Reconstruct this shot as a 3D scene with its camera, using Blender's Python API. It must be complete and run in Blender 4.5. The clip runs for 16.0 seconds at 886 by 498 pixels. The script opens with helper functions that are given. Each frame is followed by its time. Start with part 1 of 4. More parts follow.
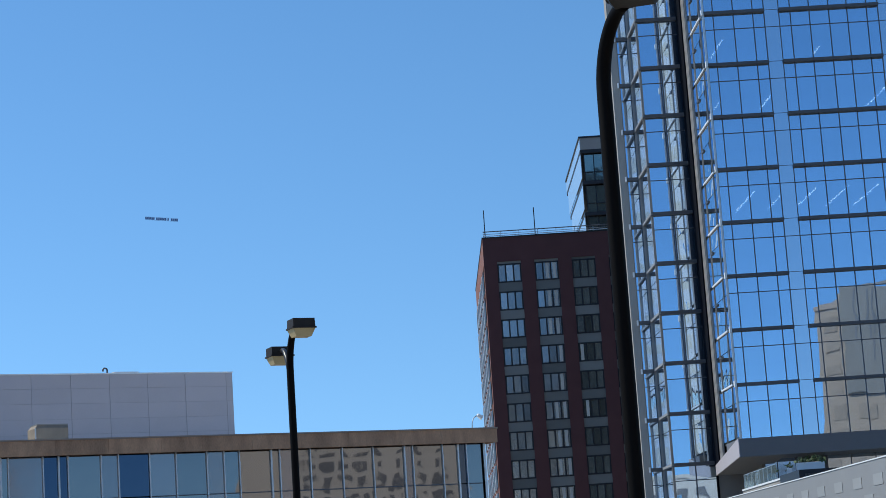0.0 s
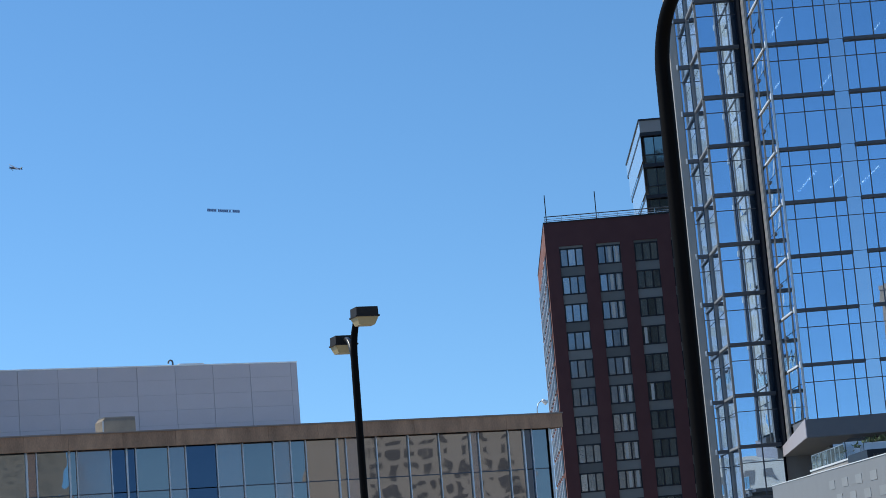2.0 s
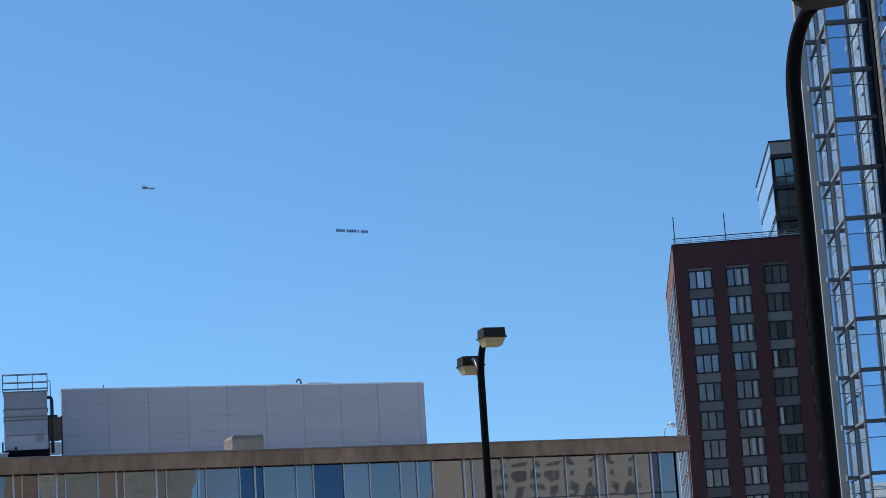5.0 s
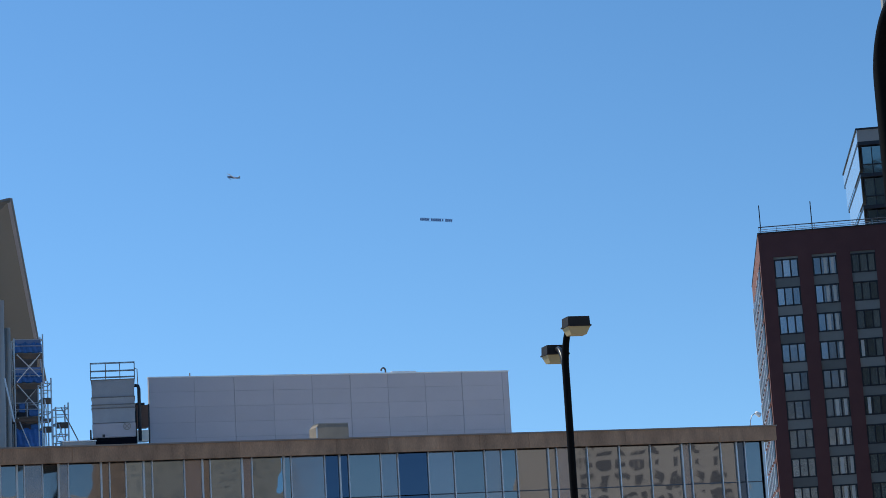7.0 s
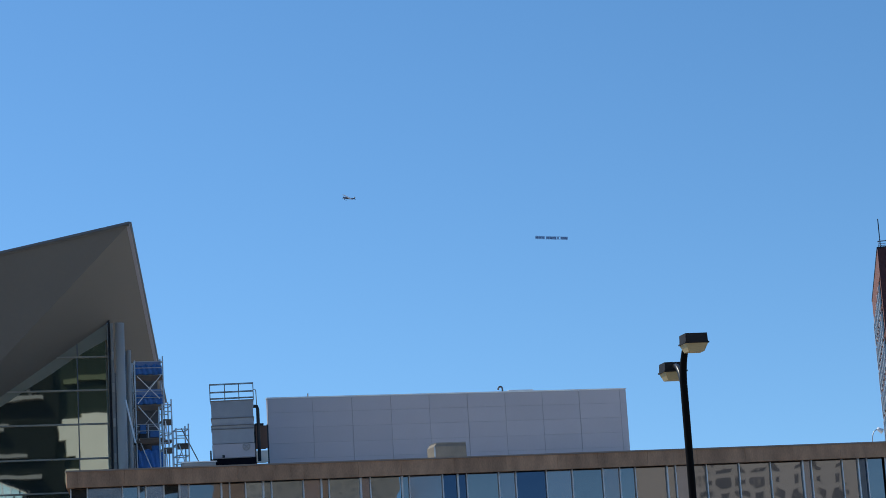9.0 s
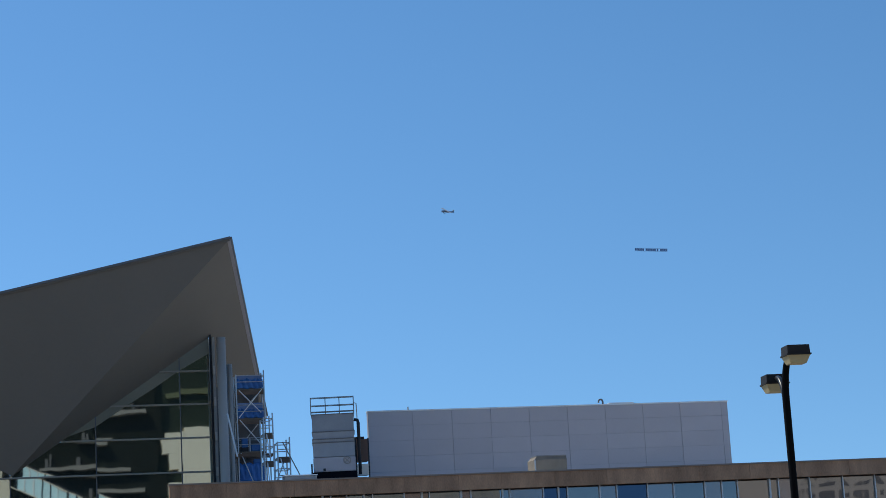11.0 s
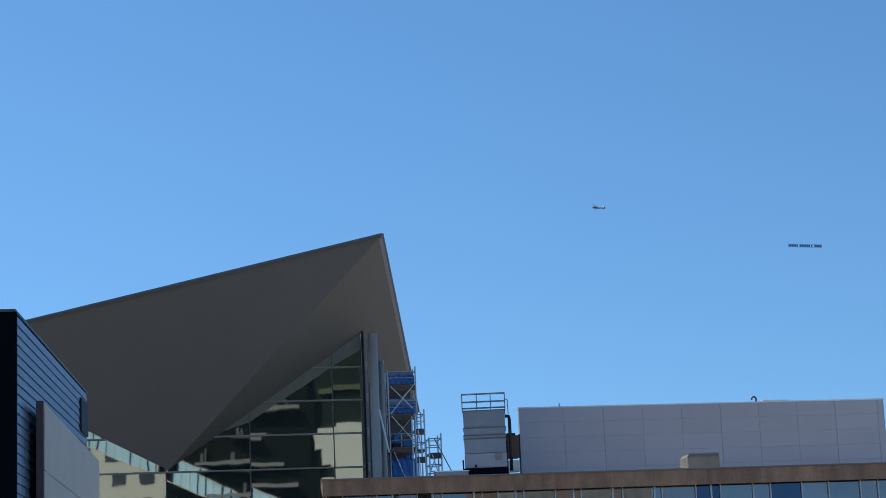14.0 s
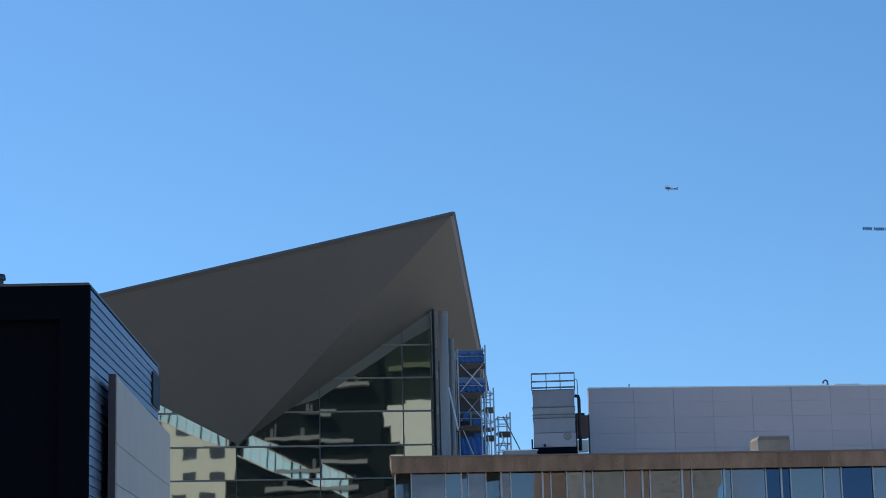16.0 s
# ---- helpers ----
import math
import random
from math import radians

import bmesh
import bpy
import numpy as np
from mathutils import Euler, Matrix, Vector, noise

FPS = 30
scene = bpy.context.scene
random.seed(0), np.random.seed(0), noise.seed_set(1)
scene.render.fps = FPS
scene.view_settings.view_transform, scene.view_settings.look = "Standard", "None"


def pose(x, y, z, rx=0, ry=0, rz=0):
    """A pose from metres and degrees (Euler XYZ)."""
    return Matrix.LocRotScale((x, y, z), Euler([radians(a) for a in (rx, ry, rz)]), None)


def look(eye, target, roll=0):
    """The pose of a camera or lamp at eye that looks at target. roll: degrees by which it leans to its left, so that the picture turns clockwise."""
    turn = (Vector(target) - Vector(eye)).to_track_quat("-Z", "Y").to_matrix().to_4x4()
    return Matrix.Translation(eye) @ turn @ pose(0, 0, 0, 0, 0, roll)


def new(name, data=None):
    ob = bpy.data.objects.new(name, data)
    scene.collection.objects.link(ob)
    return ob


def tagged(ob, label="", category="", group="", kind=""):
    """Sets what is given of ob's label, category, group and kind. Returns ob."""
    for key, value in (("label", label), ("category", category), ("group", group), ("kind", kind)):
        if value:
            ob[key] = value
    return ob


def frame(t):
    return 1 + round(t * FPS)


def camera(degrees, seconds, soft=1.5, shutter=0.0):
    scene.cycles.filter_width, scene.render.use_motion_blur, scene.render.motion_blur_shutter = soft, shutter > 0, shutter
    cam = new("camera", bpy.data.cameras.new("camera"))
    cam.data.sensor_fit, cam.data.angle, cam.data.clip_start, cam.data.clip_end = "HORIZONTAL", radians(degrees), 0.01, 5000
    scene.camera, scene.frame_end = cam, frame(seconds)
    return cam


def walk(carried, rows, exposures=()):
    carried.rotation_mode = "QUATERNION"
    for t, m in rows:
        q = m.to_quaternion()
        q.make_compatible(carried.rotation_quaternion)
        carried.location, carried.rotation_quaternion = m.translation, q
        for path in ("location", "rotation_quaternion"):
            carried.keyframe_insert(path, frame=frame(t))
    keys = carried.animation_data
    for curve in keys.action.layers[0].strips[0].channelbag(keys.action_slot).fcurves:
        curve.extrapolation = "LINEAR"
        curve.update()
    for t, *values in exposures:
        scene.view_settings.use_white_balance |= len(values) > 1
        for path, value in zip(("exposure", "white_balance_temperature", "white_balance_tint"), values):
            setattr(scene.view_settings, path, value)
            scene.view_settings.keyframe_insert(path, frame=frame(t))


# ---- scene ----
# a phone held up by a standing person, who turns on the spot to the left
cam = camera(25.19, 16.0, soft=0.6)
EYE = Vector((0.0, 0.0, 1.6))
# seconds, heading to the left of +y, tilt upwards, lean
ROWS = [
    (0.0, -27.500, 9.486, -3.783),
    (0.5, -27.031, 9.690, -4.291),
    (1.0, -26.584, 9.641, -4.599),
    (1.5, -26.172, 9.404, -4.733),
    (2.0, -25.673, 9.227, -4.637),
    (2.5, -25.076, 9.342, -4.506),
    (3.0, -24.360, 9.679, -4.320),
    (3.5, -23.648, 10.011, -4.120),
    (4.0, -23.033, 10.187, -3.932),
    (6.5, -20.247, 9.811, -3.401),
    (7.0, -19.502, 9.925, -3.312),
    (7.5, -18.742, 10.096, -3.332),
    (8.0, -17.923, 10.287, -3.402),
    (8.5, -17.043, 10.501, -3.439),
    (9.0, -16.150, 10.658, -3.418),
    (9.5, -15.260, 10.760, -3.321),
    (12.0, -12.027, 11.480, -3.077),
    (12.5, -11.273, 11.580, -2.883),
    (13.0, -10.417, 11.558, -2.748),
    (13.5, -9.567, 11.460, -2.602),
    (14.0, -8.822, 11.315, -2.481),
    (14.5, -8.172, 11.143, -2.304),
    (15.0, -7.594, 10.980, -2.026),
    (15.5, -7.099, 10.832, -1.715),
    (16.0, -6.703, 10.767, -1.401),
]


def turned(yaw, pitch, roll):
    a, e = radians(yaw), radians(pitch)
    way = Vector((-math.sin(a) * math.cos(e), math.cos(a) * math.cos(e), math.sin(e)))
    return look(EYE, EYE + way, roll)


walk(cam, [(t, turned(yaw, pitch, roll)) for t, yaw, pitch, roll in ROWS],
     exposures=[(s, stops, 6600, 2) for s, stops in ((0.0, 0.03), (2.5, 0.03), (3.5, -0.02), (4.0, -0.02), (7.0, -0.05), (9.5, -0.15), (12.0, -0.27), (12.8, -0.27), (13.6, -0.20), (14.5, -0.17), (16.0, -0.06))])

# ---- world, sun, exposure ----
SUN_LEFT, SUN_UP = 48.0, 48.0  # degrees to the left of +y, above the horizon
world = bpy.data.worlds.new("world")
scene.world = world
world.use_nodes = True
wn = world.node_tree
sky = wn.nodes.new("ShaderNodeTexSky")
sky.sky_type = "NISHITA"
sky.sun_disc = False
sky.sun_elevation = radians(SUN_UP)
sky.sun_rotation = radians(-SUN_LEFT)
sky.altitude = 1600
sky.air_density, sky.dust_density, sky.ozone_density = 1.0, 0.4, 3.2
background = wn.nodes["Background"]
background.inputs["Strength"].default_value = 0.178
# the clear mountain air shows no pale haze along the skyline: the horizon takes the colour of the sky a little higher up
ways = wn.nodes.new("ShaderNodeTexCoord")
lifted = wn.nodes.new("ShaderNodeMapping")
lifted.inputs["Location"].default_value = (0, 0, 0.12)
lifted.inputs["Scale"].default_value = (1, 1, 0.85)
wn.links.new(ways.outputs["Generated"], lifted.inputs["Vector"])
wn.links.new(lifted.outputs[0], sky.inputs["Vector"])
deep = wn.nodes.new("ShaderNodeHueSaturation")  # a vivid, clear blue
deep.inputs["Saturation"].default_value = 1.175
wn.links.new(sky.outputs[0], deep.inputs["Color"])
wn.links.new(deep.outputs[0], background.inputs["Color"])

sun = new("sun", bpy.data.lights.new("sun", "SUN"))
sun.data.energy, sun.data.angle, sun.data.color = 3.5, radians(0.5), (1.0, 0.95, 0.88)
sa, se = radians(SUN_LEFT), radians(SUN_UP)
SUN_WAY = Vector((-math.sin(sa) * math.cos(se), math.cos(sa) * math.cos(se), math.sin(se)))
sun.matrix_world = look((0, 0, 80), Vector((0, 0, 80)) - SUN_WAY)


# ---- materials ----
def material(name, color, rough=0.6, metal=0.0, vary=0.12, scale=1.5, fine=25.0, bump=0.15, spread=0.06, stretch=(1, 1, 1), ior=1.5, gloss=0.5):
    """A surface with blotches (scale, per metre), fine grain, slight relief, and a shade of its own for each piece (spread)."""
    m = bpy.data.materials.new(name)
    m.use_nodes = True
    nt = m.node_tree
    b = nt.nodes["Principled BSDF"]
    b.inputs["Roughness"].default_value, b.inputs["Metallic"].default_value, b.inputs["IOR"].default_value = rough, metal, ior
    b.inputs["Specular IOR Level"].default_value = gloss
    where = nt.nodes.new("ShaderNodeTexCoord")
    mapping = nt.nodes.new("ShaderNodeMapping")
    mapping.inputs["Scale"].default_value = stretch
    nt.links.new(where.outputs["Object"], mapping.inputs["Vector"])
    shades = []
    for s, detail in ((scale, 5), (fine, 3)):
        n = nt.nodes.new("ShaderNodeTexNoise")
        n.inputs["Scale"].default_value, n.inputs["Detail"].default_value = s, detail
        nt.links.new(mapping.outputs[0], n.inputs["Vector"])
        shades.append(n)
    info = nt.nodes.new("ShaderNodeObjectInfo")

    def calc(op, a, c):
        k = nt.nodes.new("ShaderNodeMath")
        k.operation = op
        for i, v in enumerate((a, c)):
            if isinstance(v, (int, float)):
                k.inputs[i].default_value = v
            else:
                nt.links.new(v, k.inputs[i])
        return k.outputs[0]

    blotch = calc("MULTIPLY", calc("SUBTRACT", shades[0].outputs["Fac"], 0.5), 2.4 * vary)
    grain = calc("MULTIPLY", calc("SUBTRACT", shades[1].outputs["Fac"], 0.5), 1.2 * vary)
    own = calc("MULTIPLY", calc("SUBTRACT", info.outputs["Random"], 0.5), 2 * spread)
    value = calc("ADD", calc("ADD", calc("ADD", blotch, grain), own), 1.0)
    mix = nt.nodes.new("ShaderNodeVectorMath")
    mix.operation = "SCALE"
    mix.inputs[0].default_value = color
    nt.links.new(value, mix.inputs["Scale"])
    nt.links.new(mix.outputs[0], b.inputs["Base Color"])
    if bump:
        relief = nt.nodes.new("ShaderNodeBump")
        relief.inputs["Strength"].default_value, relief.inputs["Distance"].default_value = bump, 0.02
        nt.links.new(shades[1].outputs["Fac"], relief.inputs["Height"])
        nt.links.new(relief.outputs[0], b.inputs["Normal"])
    return m


def coated_glass(name, color, metal, rough=0.015, wave=0.02, wave_scale=0.5, spread=0.06, clear=0.0):
    """Reflective solar glass: a dark body with a thin metal coating, and the slight waves of rolled panes."""
    m = material(name, color, rough, metal, 0.03, 0.4, 3.0, 0.0, spread)
    nt = m.node_tree
    b = nt.nodes["Principled BSDF"]
    where = nt.nodes.new("ShaderNodeTexCoord")
    n = nt.nodes.new("ShaderNodeTexNoise")
    n.inputs["Scale"].default_value, n.inputs["Detail"].default_value = wave_scale, 1.0
    nt.links.new(where.outputs["Object"], n.inputs["Vector"])
    relief = nt.nodes.new("ShaderNodeBump")
    relief.inputs["Strength"].default_value, relief.inputs["Distance"].default_value = 1.0, wave
    nt.links.new(n.outputs["Fac"], relief.inputs["Height"])
    nt.links.new(relief.outputs[0], b.inputs["Normal"])
    if clear:
        see = nt.nodes.new("ShaderNodeBsdfTransparent")
        see.inputs["Color"].default_value = (0.75, 0.85, 0.9, 1)
        mix = nt.nodes.new("ShaderNodeMixShader")
        mix.inputs["Fac"].default_value = clear
        nt.links.new(b.outputs[0], mix.inputs[1])
        nt.links.new(see.outputs[0], mix.inputs[2])
        nt.links.new(mix.outputs[0], nt.nodes["Material Output"].inputs["Surface"])
    return m


M_GROUND = material("asphalt", (0.22, 0.195, 0.16), 0.9, 0, 0.2, 0.05, 3.0)
M_FASCIA = material("brown_precast_concrete", (0.47, 0.265, 0.158), 0.85, 0, 0.55, 0.9, 14.0, 0.3, 0.10, (1.6, 1, 0.5))
M_BOUNCE_ROOF = material("bounce_white_roof", (0.80, 0.78, 0.74), 0.7, 0, 0.08, 0.3)
M_COPING = material("brown_grey_coping", (0.31, 0.235, 0.185), 0.6, 0, 0.15)
M_WHITE = material("white_wall_panel", (0.465, 0.418, 0.43), 0.55, 0, 0.05, 0.7, 9.0, 0.05, 0.03)
M_SEAM = material("grey_joint", (0.40, 0.37, 0.38), 0.8, 0, 0.1)
M_CORE = material("dark_backing", (0.04, 0.045, 0.05), 0.8, 0, 0.1)
M_ALU = material("aluminium_mullion", (0.62, 0.64, 0.66), 0.35, 0.6, 0.06)
M_DARK_ALU = material("dark_grey_mullion", (0.10, 0.105, 0.12), 0.4, 0.3, 0.08)
M_BAND = material("grey_metal_band", (0.165, 0.155, 0.155), 0.5, 0.1, 0.06)
M_FLOOR_BAND = material("dark_floor_band", (0.10, 0.10, 0.108), 0.5, 0.1, 0.06)
M_CAP = material("white_metal_cap", (0.80, 0.80, 0.80), 0.4, 0.0, 0.04)
M_TOWER_GLASS = coated_glass("blue_mirror_glass", (0.59, 0.75, 0.945), 1.0, 0.01, 0.006, 0.35, 0.03, 0.18)
M_STRIP_GLASS = coated_glass("pale_blue_glass", (0.58, 0.66, 0.78), 0.95, 0.03, 0.006, 0.4, 0.02)
M_WIN = [coated_glass("office_glass_clear", (0.215, 0.205, 0.205), 0.85, 0.02, 0.008, 0.6, 0.05),
         coated_glass("office_glass_pale", (0.255, 0.235, 0.242), 0.75, 0.10, 0.006, 0.7, 0.05),
         coated_glass("office_glass_blue", (0.06, 0.085, 0.13), 0.85, 0.03, 0.006, 0.7, 0.05),
         # clear glass with its tint raised to brighten the tan reflection
         coated_glass("office_glass_reflection_lift", (0.26, 0.325, 0.375), 0.85, 0.02, 0.010, 0.8, 0.14)]
M_RAIL_GLASS = coated_glass("green_balustrade_glass", (0.45, 0.55, 0.54), 0.7, 0.03, 0.004, 0.4, 0.03, 0.35)
M_HALL_GLASS = coated_glass("dark_hall_glass", (0.53, 0.545, 0.465), 0.96, 0.015, 0.0021, 0.5, 0.05)
M_SOFFIT = material("grey_soffit_panel", (0.226, 0.189, 0.153), 0.75, 0, 0.05, 0.25, 4.0, 0.05)
M_ROOF_EDGE = material("roof_edge_metal", (0.20, 0.20, 0.205), 0.7, 0.0, 0.08, gloss=0.2)
M_STEEL = material("painted_grey_steel", (0.30, 0.275, 0.25), 0.5, 0.0, 0.08)
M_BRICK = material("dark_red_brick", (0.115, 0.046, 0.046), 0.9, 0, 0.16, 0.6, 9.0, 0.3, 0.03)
M_SPANDREL = material("grey_spandrel", (0.20, 0.20, 0.19), 0.7, 0, 0.10, 0.8, spread=0.32)
M_FRAME = material("black_window_frame", (0.02, 0.022, 0.028), 0.5, 0.2, 0.1)
M_PANE = coated_glass("apartment_glass", (0.33, 0.355, 0.385), 0.8, 0.16, 0.010, 0.6, 0.30)
M_DIM_PANE = coated_glass("dim_reflection_glass", (0.29, 0.325, 0.32), 0.8, 0.12, 0.010, 0.6, 0.45)
M_GREEN_PANE = coated_glass("green_grey_glass", (0.22, 0.275, 0.265), 0.8, 0.08, 0.012, 0.9, 0.3)
M_SIDE_GLASS = coated_glass("pale_side_glass", (0.66, 0.74, 0.78), 0.45, 0.10, 0.004, 0.4, 0.04)
M_WEDGE = coated_glass("grey_green_wedge", (0.235, 0.225, 0.17), 0.0, 0.25, 0.003, 0.5, 0.04)
M_SOFT_WINDOW = material("tan_curtained_window", (0.51, 0.375, 0.275), 0.5, 0, 0.2, 0.5)
M_STREAK_MIRROR = coated_glass("streak_mirror_glass", (0.93, 0.93, 0.90), 1.0, 0.01, 0.012, 0.5, 0.03)
M_TRANSOM = material("grey_transom_paint", (0.33, 0.295, 0.24), 0.5, 0.0, 0.06)
M_PANE_STRIP = material("pale_pane_strip", (0.62, 0.60, 0.56), 0.8, 0, 0.15, 2.0)
M_BLACK = material("black_facade", (0.006, 0.007, 0.011), 0.8, 0, 0.15, gloss=0.05)
M_CLAD = material("blue_grey_metal_siding", (0.37, 0.43, 0.53), 0.36, 0.75, 0.14, 0.8, 7.0, 0.05, 0.10, (1, 0.2, 1))
M_STUCCO = material("pale_panel", (0.90, 0.79, 0.67), 0.7, 0, 0.06, 0.8, 20.0, 0.05, 0.03)
M_POLE = material("dark_bronze_pole", (0.007, 0.006, 0.006), 0.6, 0.0, 0.2, gloss=0.06)
M_HEAD = material("dark_bronze_lamp_head", (0.032, 0.027, 0.025), 0.6, 0.0, 0.2, gloss=0.25)
M_ARM = material("glint_bronze_arm", (0.05, 0.045, 0.043), 0.32, 0.25, 0.15, gloss=0.6)
M_LENS = material("yellowed_lens", (0.62, 0.47, 0.25), 0.4, 0, 0.1)
M_GALV = material("galvanised_steel", (0.50, 0.52, 0.55), 0.4, 0.7, 0.12, 2.0)
M_TARP = material("blue_tarpaulin", (0.055, 0.18, 0.47), 0.6, 0, 0.2, 1.2, 8.0, 0.4)
M_PLANK = material("scaffold_board", (0.22, 0.17, 0.13), 0.85, 0, 0.2)
M_SHEET = material("corrugated_sheet_metal", (0.30, 0.315, 0.345), 0.45, 0.15, 0.14, 1.5)
M_RUST = material("rusty_brown_steel", (0.16, 0.09, 0.065), 0.8, 0.1, 0.25)
M_TAN = material("tan_plaster", (0.78, 0.71, 0.60), 0.85, 0, 0.08, 0.2)
M_GREY_STONE = material("grey_stone", (0.36, 0.33, 0.30), 0.85, 0, 0.1, 0.2)
M_WARM_STONE = material("warm_brown_stone", (0.56, 0.41, 0.30), 0.85, 0, 0.1, 0.2)
M_CITY_WINDOW = material("dark_city_window", (0.27, 0.25, 0.24), 0.5, 0, 0.2, 0.5)
M_LEAF = material("shrub_leaf", (0.085, 0.12, 0.05), 0.8, 0, 0.3, 3.0)
M_PLANE = material("white_aircraft_paint", (0.40, 0.39, 0.40), 0.4, 0, 0.05)
M_PLANE_DARK = material("dark_blue_aircraft_paint", (0.03, 0.05, 0.12), 0.4, 0, 0.05)
M_LETTER = material("dark_banner_letter", (0.17, 0.24, 0.40), 0.8, 0, 0.1)
M_TUBE = bpy.data.materials.new("ceiling_light_tube")
M_TUBE.use_nodes = True
M_TUBE.node_tree.nodes["Principled BSDF"].inputs["Emission Color"].default_value = (1.0, 0.97, 0.9, 1)
M_TUBE.node_tree.nodes["Principled BSDF"].inputs["Emission Strength"].default_value = 6.0
M_CYAN = material("pale_cyan_glass", (0.66, 0.90, 0.97), 0.3, 0, 0.08)
M_COLUMN = material("light_grey_column_paint", (0.45, 0.40, 0.355), 0.4, 0.0, 0.06)
M_PERF = material("light_grey_metal_panel", (0.28, 0.28, 0.285), 0.6, 0.1, 0.06, 0.8)


# ---- building blocks ----
def box(bm, x0, x1, y0, y1, z0, z1, bevel=0.0):
    v = [bm.verts.new((x, y, z)) for z in (z0, z1) for x, y in ((x0, y0), (x1, y0), (x1, y1), (x0, y1))]
    for f in ((3, 2, 1, 0), (4, 5, 6, 7), (0, 1, 5, 4), (1, 2, 6, 5), (2, 3, 7, 6), (3, 0, 4, 7)):
        bm.faces.new([v[i] for i in f])
    if bevel:
        edges = list({e for w in v for e in w.link_edges})
        bmesh.ops.bevel(bm, geom=edges, offset=bevel, segments=2, affect="EDGES")
    return bm


def solid(bm, low, high):
    """A closed body between two outlines with as many corners."""
    a = [bm.verts.new(p) for p in low]
    c = [bm.verts.new(p) for p in high]
    n = len(a)
    bm.faces.new(a[::-1])
    bm.faces.new(c)
    for i in range(n):
        j = (i + 1) % n
        bm.faces.new((a[i], a[j], c[j], c[i]))
    return bm


def tube(bm, points, radius, sides=10, radius_end=None):
    """A round bar along a line of points."""
    pts = [Vector(p) for p in points]
    rings = []
    side = None
    for i, p in enumerate(pts):
        way = (pts[min(i + 1, len(pts) - 1)] - pts[max(i - 1, 0)]).normalized()
        if side is None:
            side = way.orthogonal().normalized()
        side = (side - way * side.dot(way)).normalized()
        other = way.cross(side)
        r = radius if radius_end is None else radius + (radius_end - radius) * i / (len(pts) - 1)
        rings.append([bm.verts.new(p + r * (math.cos(a) * side + math.sin(a) * other)) for a in (2 * math.pi * k / sides for k in range(sides))])
    for a, c in zip(rings, rings[1:]):
        for k in range(sides):
            bm.faces.new((a[k], a[(k + 1) % sides], c[(k + 1) % sides], c[k]))
    bm.faces.new(rings[0][::-1])
    bm.faces.new(rings[-1])
    return bm


def mesh_of(name, bm, mat, smooth=False):
    bmesh.ops.recalc_face_normals(bm, faces=bm.faces)
    me = bpy.data.meshes.new(name)
    bm.to_mesh(me)
    bm.free()
    me.materials.append(mat)
    if smooth:
        for f in me.polygons:
            f.use_smooth = len(f.vertices) == 4
    return me


def part(name, bm, mat, parent, label="", smooth=False):
    ob = new(name, mesh_of(name, bm, mat, smooth))
    ob.parent = parent
    return tagged(ob, label)


def piece(name, me, parent, place=(0, 0, 0), turn=(0, 0, 0)):
    ob = new(name, me)
    ob.parent = parent
    ob.location = place
    ob.rotation_euler = turn
    return ob


def thing(name, place, rz, label, category, group="", kind=""):
    ob = new(name)
    ob.empty_display_size = 0.5
    ob.matrix_world = pose(*place, 0, 0, rz)
    return tagged(ob, label, category, group, kind)


def bar(x0, x1, y0, y1, z0, z1):
    return box(bmesh.new(), x0, x1, y0, y1, z0, z1)


def centred(w, d, h):
    return box(bmesh.new(), -w / 2, w / 2, -d / 2, d / 2, -h / 2, h / 2)


def lattice(us, vs, hole, d0, d1, place):
    """One connected slab with openings: cells of a grid, but for those where hole(i, j). place(u, v, depth) gives a corner."""
    bm = bmesh.new()
    seen = {}

    def corner(i, j, k):
        if (i, j, k) not in seen:
            seen[i, j, k] = bm.verts.new(place(us[i], vs[j], (d0, d1)[k]))
        return seen[i, j, k]

    nu, nv = len(us) - 1, len(vs) - 1
    full = {(i, j) for i in range(nu) for j in range(nv) if not hole(i, j)}
    for i, j in full:
        for k in (0, 1):
            bm.faces.new([corner(i + a, j + c, k) for a, c in ((0, 0), (1, 0), (1, 1), (0, 1))])
        for di, dj, p, q in ((-1, 0, (0, 0), (0, 1)), (1, 0, (1, 0), (1, 1)), (0, -1, (0, 0), (1, 0)), (0, 1, (0, 1), (1, 1))):
            if (i + di, j + dj) not in full:
                bm.faces.new((corner(i + p[0], j + p[1], 0), corner(i + q[0], j + q[1], 0), corner(i + q[0], j + q[1], 1), corner(i + p[0], j + p[1], 1)))
    return bm


# ---- ground ----
bm = bmesh.new()
box(bm, -2600, 2600, -2600, 2600, -0.4, 0)
ground = new("ground", mesh_of("ground", bm, M_GROUND))
tagged(ground, "grey asphalt and paving of the open city ground", "ground", kind="structure")


